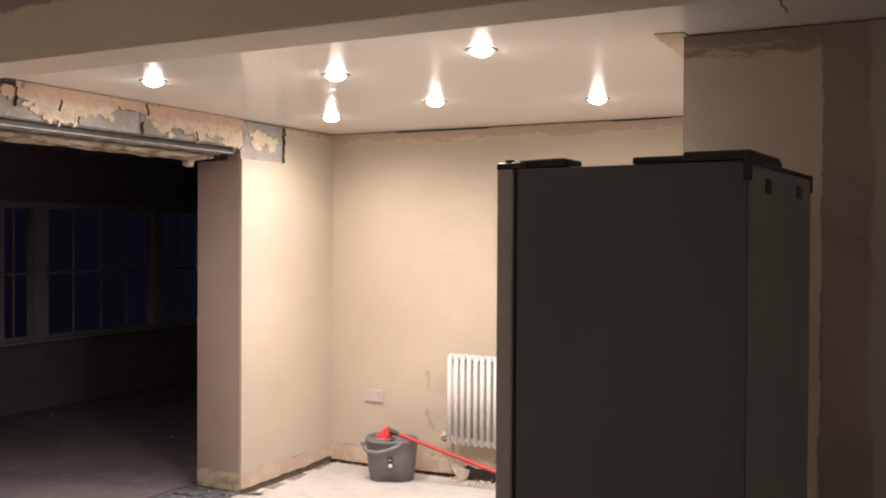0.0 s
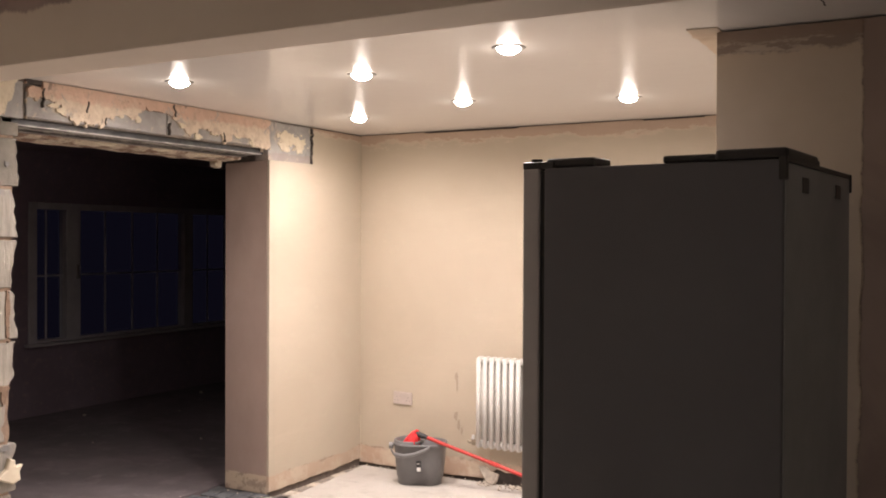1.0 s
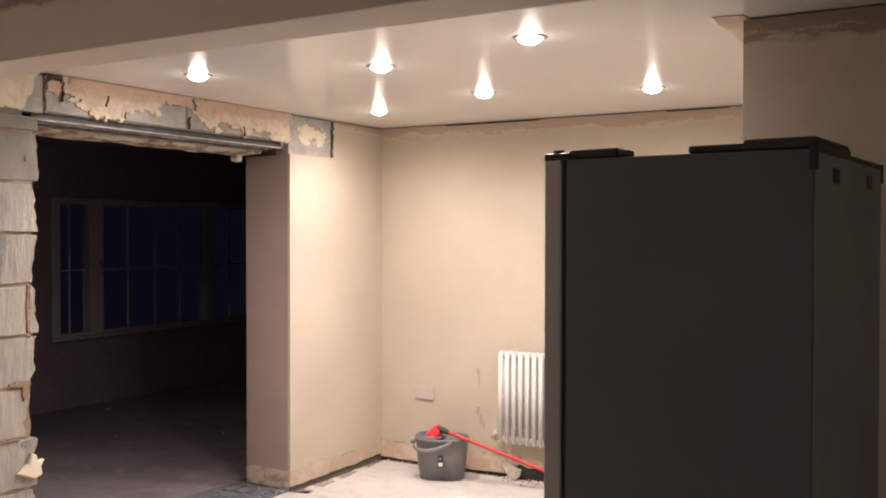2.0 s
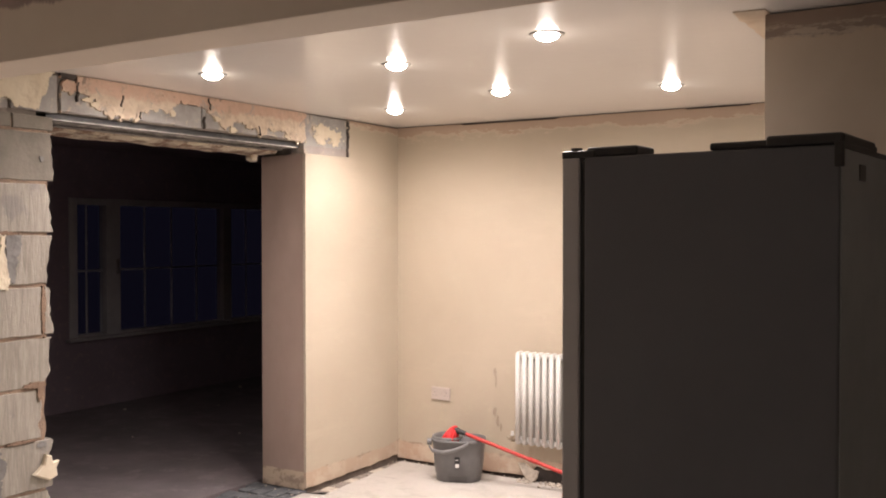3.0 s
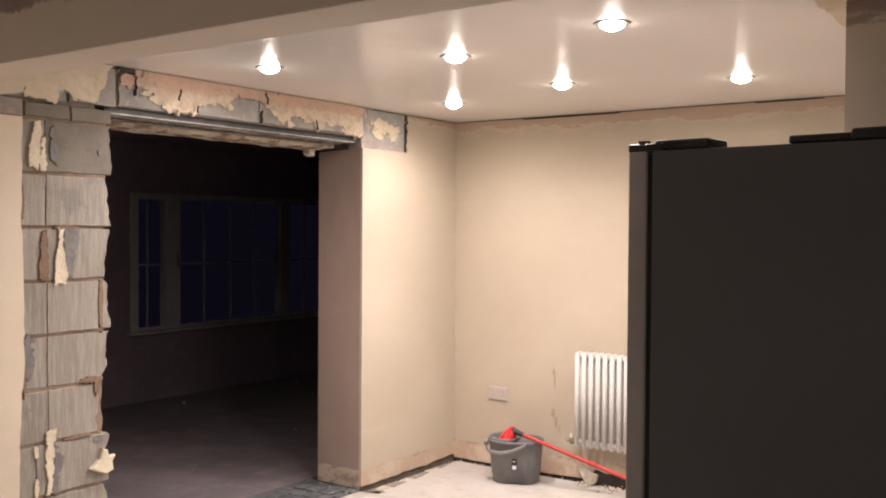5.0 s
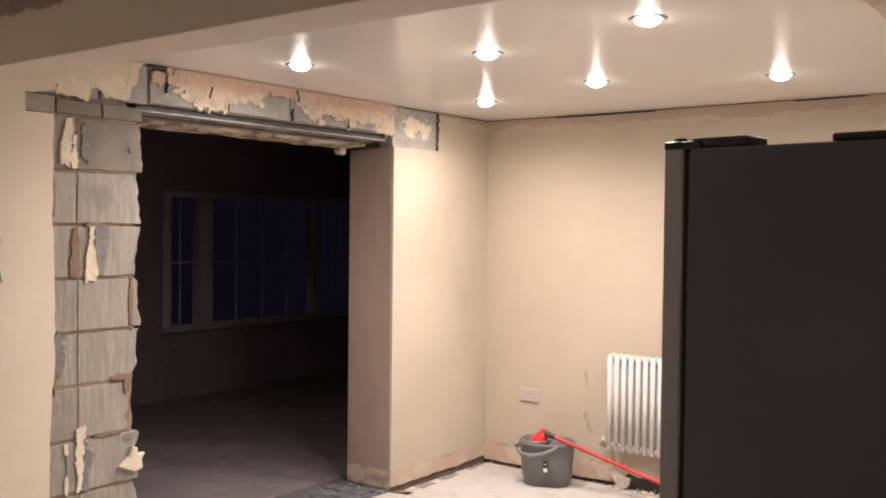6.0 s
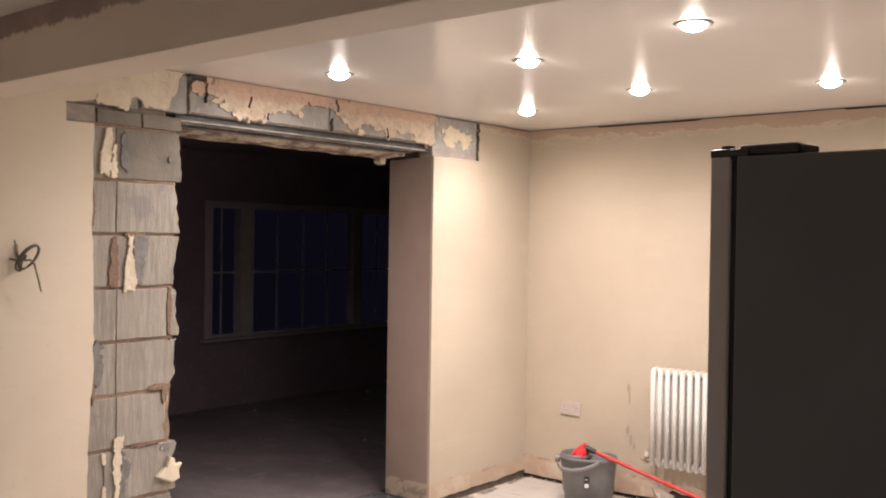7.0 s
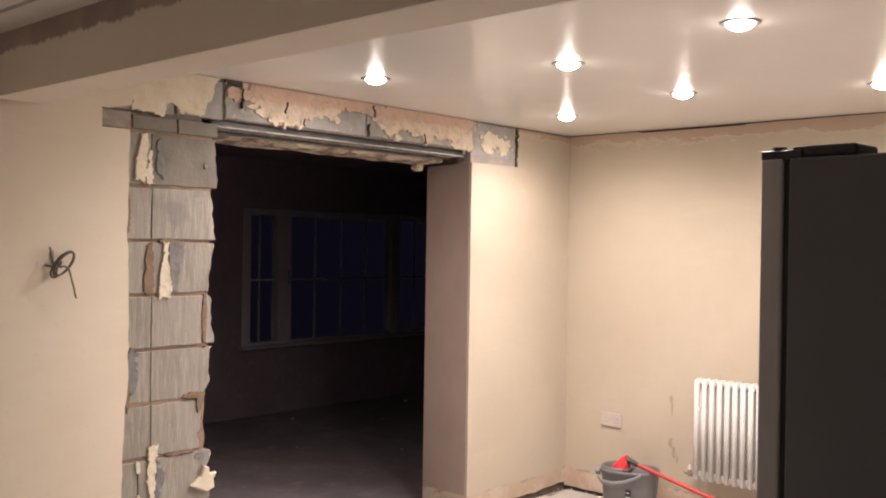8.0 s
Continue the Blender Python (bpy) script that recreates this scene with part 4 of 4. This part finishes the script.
# ---- mop bucket ----
def bucket(m):
    """Oval bucket, long axis x."""
    ob = thing("mop_bucket", m, "grey plastic oval mop bucket with wringer on the floor", "bucket")

    def oval(a, b, z, waist=0.0, lip=0.0, n=48):
        out = []
        for i in range(n):
            t = 2 * math.pi * i / n
            c, s = math.cos(t), math.sin(t)
            k = 1 - waist * math.exp(-((c) / 0.22) ** 2)
            out.append((a * math.copysign(abs(c) ** 0.8, c), b * math.copysign(abs(s) ** 0.8, s) * k, z))
        return out
    bm = bmesh.new()
    rows = [oval(0.132, 0.095, 0.0, 0.16), oval(0.140, 0.102, 0.006, 0.16), oval(0.144, 0.105, 0.045, 0.12), oval(0.149, 0.110, 0.052, 0.05),
            oval(0.158, 0.118, 0.15, 0.02), oval(0.166, 0.125, 0.245), oval(0.172, 0.131, 0.247), oval(0.173, 0.132, 0.262), oval(0.168, 0.127, 0.266),
            oval(0.163, 0.122, 0.262), oval(0.150, 0.110, 0.10), oval(0.140, 0.10, 0.012)]
    ring_strip(bm, rows)
    part("body", bm, M_BUCKET, ob, smooth=True)
    bm = bmesh.new()
    cx = -0.070
    rows = []
    for r, z in ((0.100, 0.262), (0.101, 0.276), (0.093, 0.280), (0.086, 0.272), (0.072, 0.19), (0.060, 0.15)):
        rows.append([(cx + r * 0.98 * math.cos(t), r * 1.1 * math.sin(t), z) for t in [2 * math.pi * i / 32 for i in range(32)]])
    ring_strip(bm, rows, cap=False)
    bm.faces.new([v for v in bm.verts][-32:])
    part("wringer", bm, M_BUCKET, ob, "grey wringer basket", smooth=True)
    # carrying handle, folded down in front
    curve = [(-0.176, -0.02, 0.248), (-0.180, -0.075, 0.225), (-0.150, -0.130, 0.205), (-0.085, -0.152, 0.200), (-0.02, -0.153, 0.212), (0.04, -0.146, 0.235), (0.075, -0.137, 0.255)]
    bm = bmesh.new()
    rows = []
    for i in range(25):
        s = i / 24 * (len(curve) - 1)
        k = min(int(s), len(curve) - 2)
        p = Vector(curve[k]).lerp(Vector(curve[k + 1]), s - k)
        rows.append([(p.x, p.y + 0.006 * math.cos(a), p.z + 0.012 * math.sin(a)) for a in [2 * math.pi * j / 8 for j in range(8)]])
    ring_strip(bm, rows)
    part("handle", bm, M_BUCKET_LIGHT, ob, "lighter grey carrying handle", smooth=True)
    bm = bmesh.new()
    tube(bm, (-0.170, -0.03, 0.240), (-0.196, -0.03, 0.240), 0.022)
    part("pivot", bm, M_BUCKET_LIGHT, ob)
    lab = part("label", boxes((-0.012, 0.020, -0.1215, -0.108, 0.095, 0.165), bevel=0.001), M_BLACK, ob, "small black and white label")
    part("label_print", boxes((-0.008, 0.016, -0.1235, -0.120, 0.100, 0.123), bevel=0.0005), M_LABEL, lab)
    part("label_print", boxes((-0.007, 0.010, -0.1228, -0.120, 0.145, 0.149), bevel=0.0004), M_LABEL, lab)
    return ob


BUCKET = pose(-2.475, 5.262, 0, 0, 0, 24)
bucket(BUCKET)


# ---- mop ----
def mop(head, tip):
    head, tip = Vector(head), Vector(tip)
    way = (tip - head).normalized()
    ob = thing("mop", Matrix.Translation(head), "red mop with cloth head resting in the bucket", "mop")
    rng = random.Random(4)
    part("pole", tube(bmesh.new(), way * 0.05, tip - head, 0.0115, 16), M_RED, ob, "red lacquered pole")
    part("collar", tube(bmesh.new(), way * 0.0, way * 0.075, 0.020, 14, r2=0.014), M_BLACK, ob, "black plastic socket")
    part("pole_joint", tube(bmesh.new(), way * 0.50, way * 0.56, 0.0145, 14), M_RED, ob)
    bm = bmesh.new()
    for k in range(46):
        a = rng.uniform(0, 2 * math.pi)
        reach = rng.uniform(0.028, 0.064)
        start = Vector((rng.uniform(-0.01, 0.01), rng.uniform(-0.01, 0.01), rng.uniform(-0.004, 0.022)))
        end = Vector((-0.040 + reach * math.cos(a) * 0.85, reach * math.sin(a) * 0.8, -0.055 - 0.02 * rng.random()))
        mid = start.lerp(end, 0.5) + Vector((-0.008, 0, 0.022 + 0.012 * rng.random()))
        rows = []
        for i in range(7):
            t = i / 6
            p = start * (1 - t) ** 2 + mid * 2 * t * (1 - t) + end * t * t
            r = 0.008 + 0.005 * math.sin(math.pi * t)
            rows.append([(p.x + r * math.cos(b), p.y + r * math.sin(b) * 0.9, p.z + r * 0.7 * math.sin(b + 0.6)) for b in [2 * math.pi * j / 6 for j in range(6)]])
        ring_strip(bm, rows)
    part("mop_head", bm, M_RED_CLOTH, ob, "bright red cloth strips", smooth=True)
    return ob


mop((-2.462, 5.195, 0.326), (-1.42, 5.372, 0.012))


# ---- coil of cable on the west wall ----
def cable_coil():
    ob = thing("cable", Matrix.Translation((WX, 2.09, 1.45)), "looped grey electric cable end poking from the wall", "cable")

    def strand(name, pts, r, mat):
        bm = bmesh.new()
        rows = []
        smooth_pts = []
        for i in range(len(pts) - 1):
            p0, p1, p2, p3 = (Vector(pts[max(0, min(len(pts) - 1, i + d))]) for d in (-1, 0, 1, 2))
            for s in range(6):
                t = s / 6
                smooth_pts.append(0.5 * ((2 * p1) + (p2 - p0) * t + (2 * p0 - 5 * p1 + 4 * p2 - p3) * t * t + (3 * p1 - p0 - 3 * p2 + p3) * t ** 3))
        smooth_pts.append(Vector(pts[-1]))
        for i, p in enumerate(smooth_pts):
            w = (smooth_pts[min(i + 1, len(smooth_pts) - 1)] - smooth_pts[max(i - 1, 0)]).normalized()
            u = w.orthogonal().normalized()
            if rows:
                u = (last_u - w * last_u.dot(w)).normalized()
            last_u = u
            v2 = w.cross(u)
            rows.append([p + (u * math.cos(a) + v2 * math.sin(a)) * r for a in [2 * math.pi * j / 7 for j in range(7)]])
        ring_strip(bm, rows)
        part(name, bm, mat, ob, smooth=True)
    loop = [(-0.006, -0.046, 0.004), (0.012, -0.040, 0.002), (0.024, -0.032, -0.004)]
    for k in range(25):
        t = k / 24
        a = math.radians(215 - 840 * t)
        u, v = (0.062 - 0.012 * t) * math.cos(a), (0.026 - 0.006 * t) * math.sin(a)
        c, d = math.cos(math.radians(50)), math.sin(math.radians(50))
        loop.append((0.026 + 0.022 * t, 0.006 + 0.006 * t + u * c - v * d, 0.010 + u * d + v * c))
    loop += [(0.050, -0.012, 0.000), (0.052, 0.006, 0.001), (0.050, 0.022, -0.010), (0.047, 0.030, -0.030)]
    strand("sheath", loop, 0.0040, M_CABLE)
    strand("core", [(0.047, 0.029, -0.024), (0.045, 0.038, -0.055), (0.043, 0.048, -0.085), (0.042, 0.052, -0.105), (0.042, 0.058, -0.122)], 0.0038, M_CABLE_TIP)
    strand("core", [(0.026, -0.022, -0.002), (0.022, -0.028, 0.020), (0.020, -0.034, 0.046), (0.022, -0.036, 0.060), (0.026, -0.041, 0.074)], 0.0036, M_CABLE)
    bm = bmesh.new()
    prism(bm, blob(-0.022, 0.03, 0.02, 0.07, random.Random(2), 16, 0.5), 0.002, 0.004, 0.0005)
    part("plaster_hole", bm, M_SCAR, ob, "chipped hole in plaster")
    return ob


cable_coil()

# ---- exposed dark footing bricks along the opening and the wall foot ----
rng = random.Random(17)
strip = structure(new("floor_threshold"), "dark exposed footing bricks across the opening", "threshold")
protos = []
for k in range(5):
    bm = box(bmesh.new(), -0.5, 0.5, -0.5, 0.5, -0.5, 0.5)
    for v in bm.verts:
        v.co += Vector([rng.uniform(-0.05, 0.05) for _ in range(3)])
    bmesh.ops.bevel(bm, geom=list(bm.edges), offset=0.06, segments=1, affect="EDGES")
    ob = part("brick", bm, M_SLATE, strip)
    ob.matrix_basis = pose(-3.50 + 0.105 * k, 2.86, -0.022, 0, 0, 0) @ Matrix.Diagonal((0.095, 0.10, 0.045, 1))
    protos.append(ob.data)
y = 2.98
row = 0
while y < 4.50:
    x = -3.535 + (0.05 if row % 2 else 0.0)
    while x < -3.12:
        w = rng.uniform(0.085, 0.125)
        shared("brick", rng.choice(protos), strip, pose(x + w / 2, y, -0.020 + rng.uniform(-0.006, 0.006), 0, 0, rng.uniform(-4, 4)) @ Matrix.Diagonal((w - 0.012, 0.098, 0.045, 1)))
        x += w
    y += 0.108
    row += 1
slabs = []
for data, paint in zip(protos, (M_FOOT_SLAB, M_RUBBLE, M_FOOT_SLAB)):
    data = data.copy()
    data.materials[0] = paint
    slabs.append(data)
y, count = 4.50, 0
while y < 5.44:
    w = rng.uniform(0.06, 0.16)
    wide = 0.115 - 0.045 * (y - 4.5)
    shared("brick", slabs[count % 3], strip, pose(-3.078 + wide / 2, y + w / 2, -0.024 + rng.uniform(-0.003, 0.003), 0, 0, rng.uniform(-5, 5)) @ Matrix.Diagonal((wide, w - 0.006, 0.04, 1)))
    count += 1
    y += w

# ---- rubble and dust along the wall feet ----
rng = random.Random(41)
bm = bmesh.new()


def crumb(bm, x, y, z, s):
    made = bmesh.ops.create_icosphere(bm, subdivisions=1, radius=s)["verts"]
    for v in made:
        v.co = Vector((x, y, z)) + Vector((v.co.x * rng.uniform(0.7, 1.3), v.co.y * rng.uniform(0.7, 1.3), v.co.z * rng.uniform(0.4, 0.8)))


for _ in range(45):
    crumb(bm, -3.055 + rng.gauss(0, 0.02), rng.uniform(4.5, 5.47), rng.uniform(-0.010, -0.002), rng.uniform(0.002, 0.007))
for _ in range(50):
    crumb(bm, rng.uniform(-3.05, -2.2), 5.470 + rng.gauss(0, 0.012), 0.001, rng.uniform(0.002, 0.006))
for _ in range(130):
    crumb(bm, rng.uniform(-2.15, -1.5), 5.43 + rng.gauss(0, 0.035), 0.004, rng.uniform(0.003, 0.016))
for _ in range(40):
    crumb(bm, -3.2 + rng.gauss(0, 0.12), rng.uniform(3.6, 4.5), 0.004, rng.uniform(0.003, 0.008))
for x, y, size in ((-6.14, 7.14, 0.022), (-6.15, 5.72, 0.016), (-4.60, 5.52, 0.012), (-5.6, 6.3, 0.010), (-5.2, 5.0, 0.008)):
    crumb(bm, x, y, 0.006, size)
tagged(part("rubble", bm, M_RUBBLE), "scattered crumbs of plaster and mortar", "rubble", "", "stuff")

chunk = thing("plaster_chunk", pose(-2.065, 5.455, 0.0, 0, 0, -8), "broken slab of plaster leaning at the wall foot", "plaster chunk")
bm = prism(bmesh.new(), [(-0.10, 0.105), (-0.085, 0.085), (-0.02, 0.012), (0.03, 0.004), (0.055, 0.03), (0.06, 0.075), (0.0, 0.085), (-0.05, 0.112)], 0.0, 0.014, 0.003, plane="y")
slab = part("slab", bm, M_RUBBLE, chunk)
slab.matrix_basis = pose(0, -0.03, 0.0, -14, 0, 0)
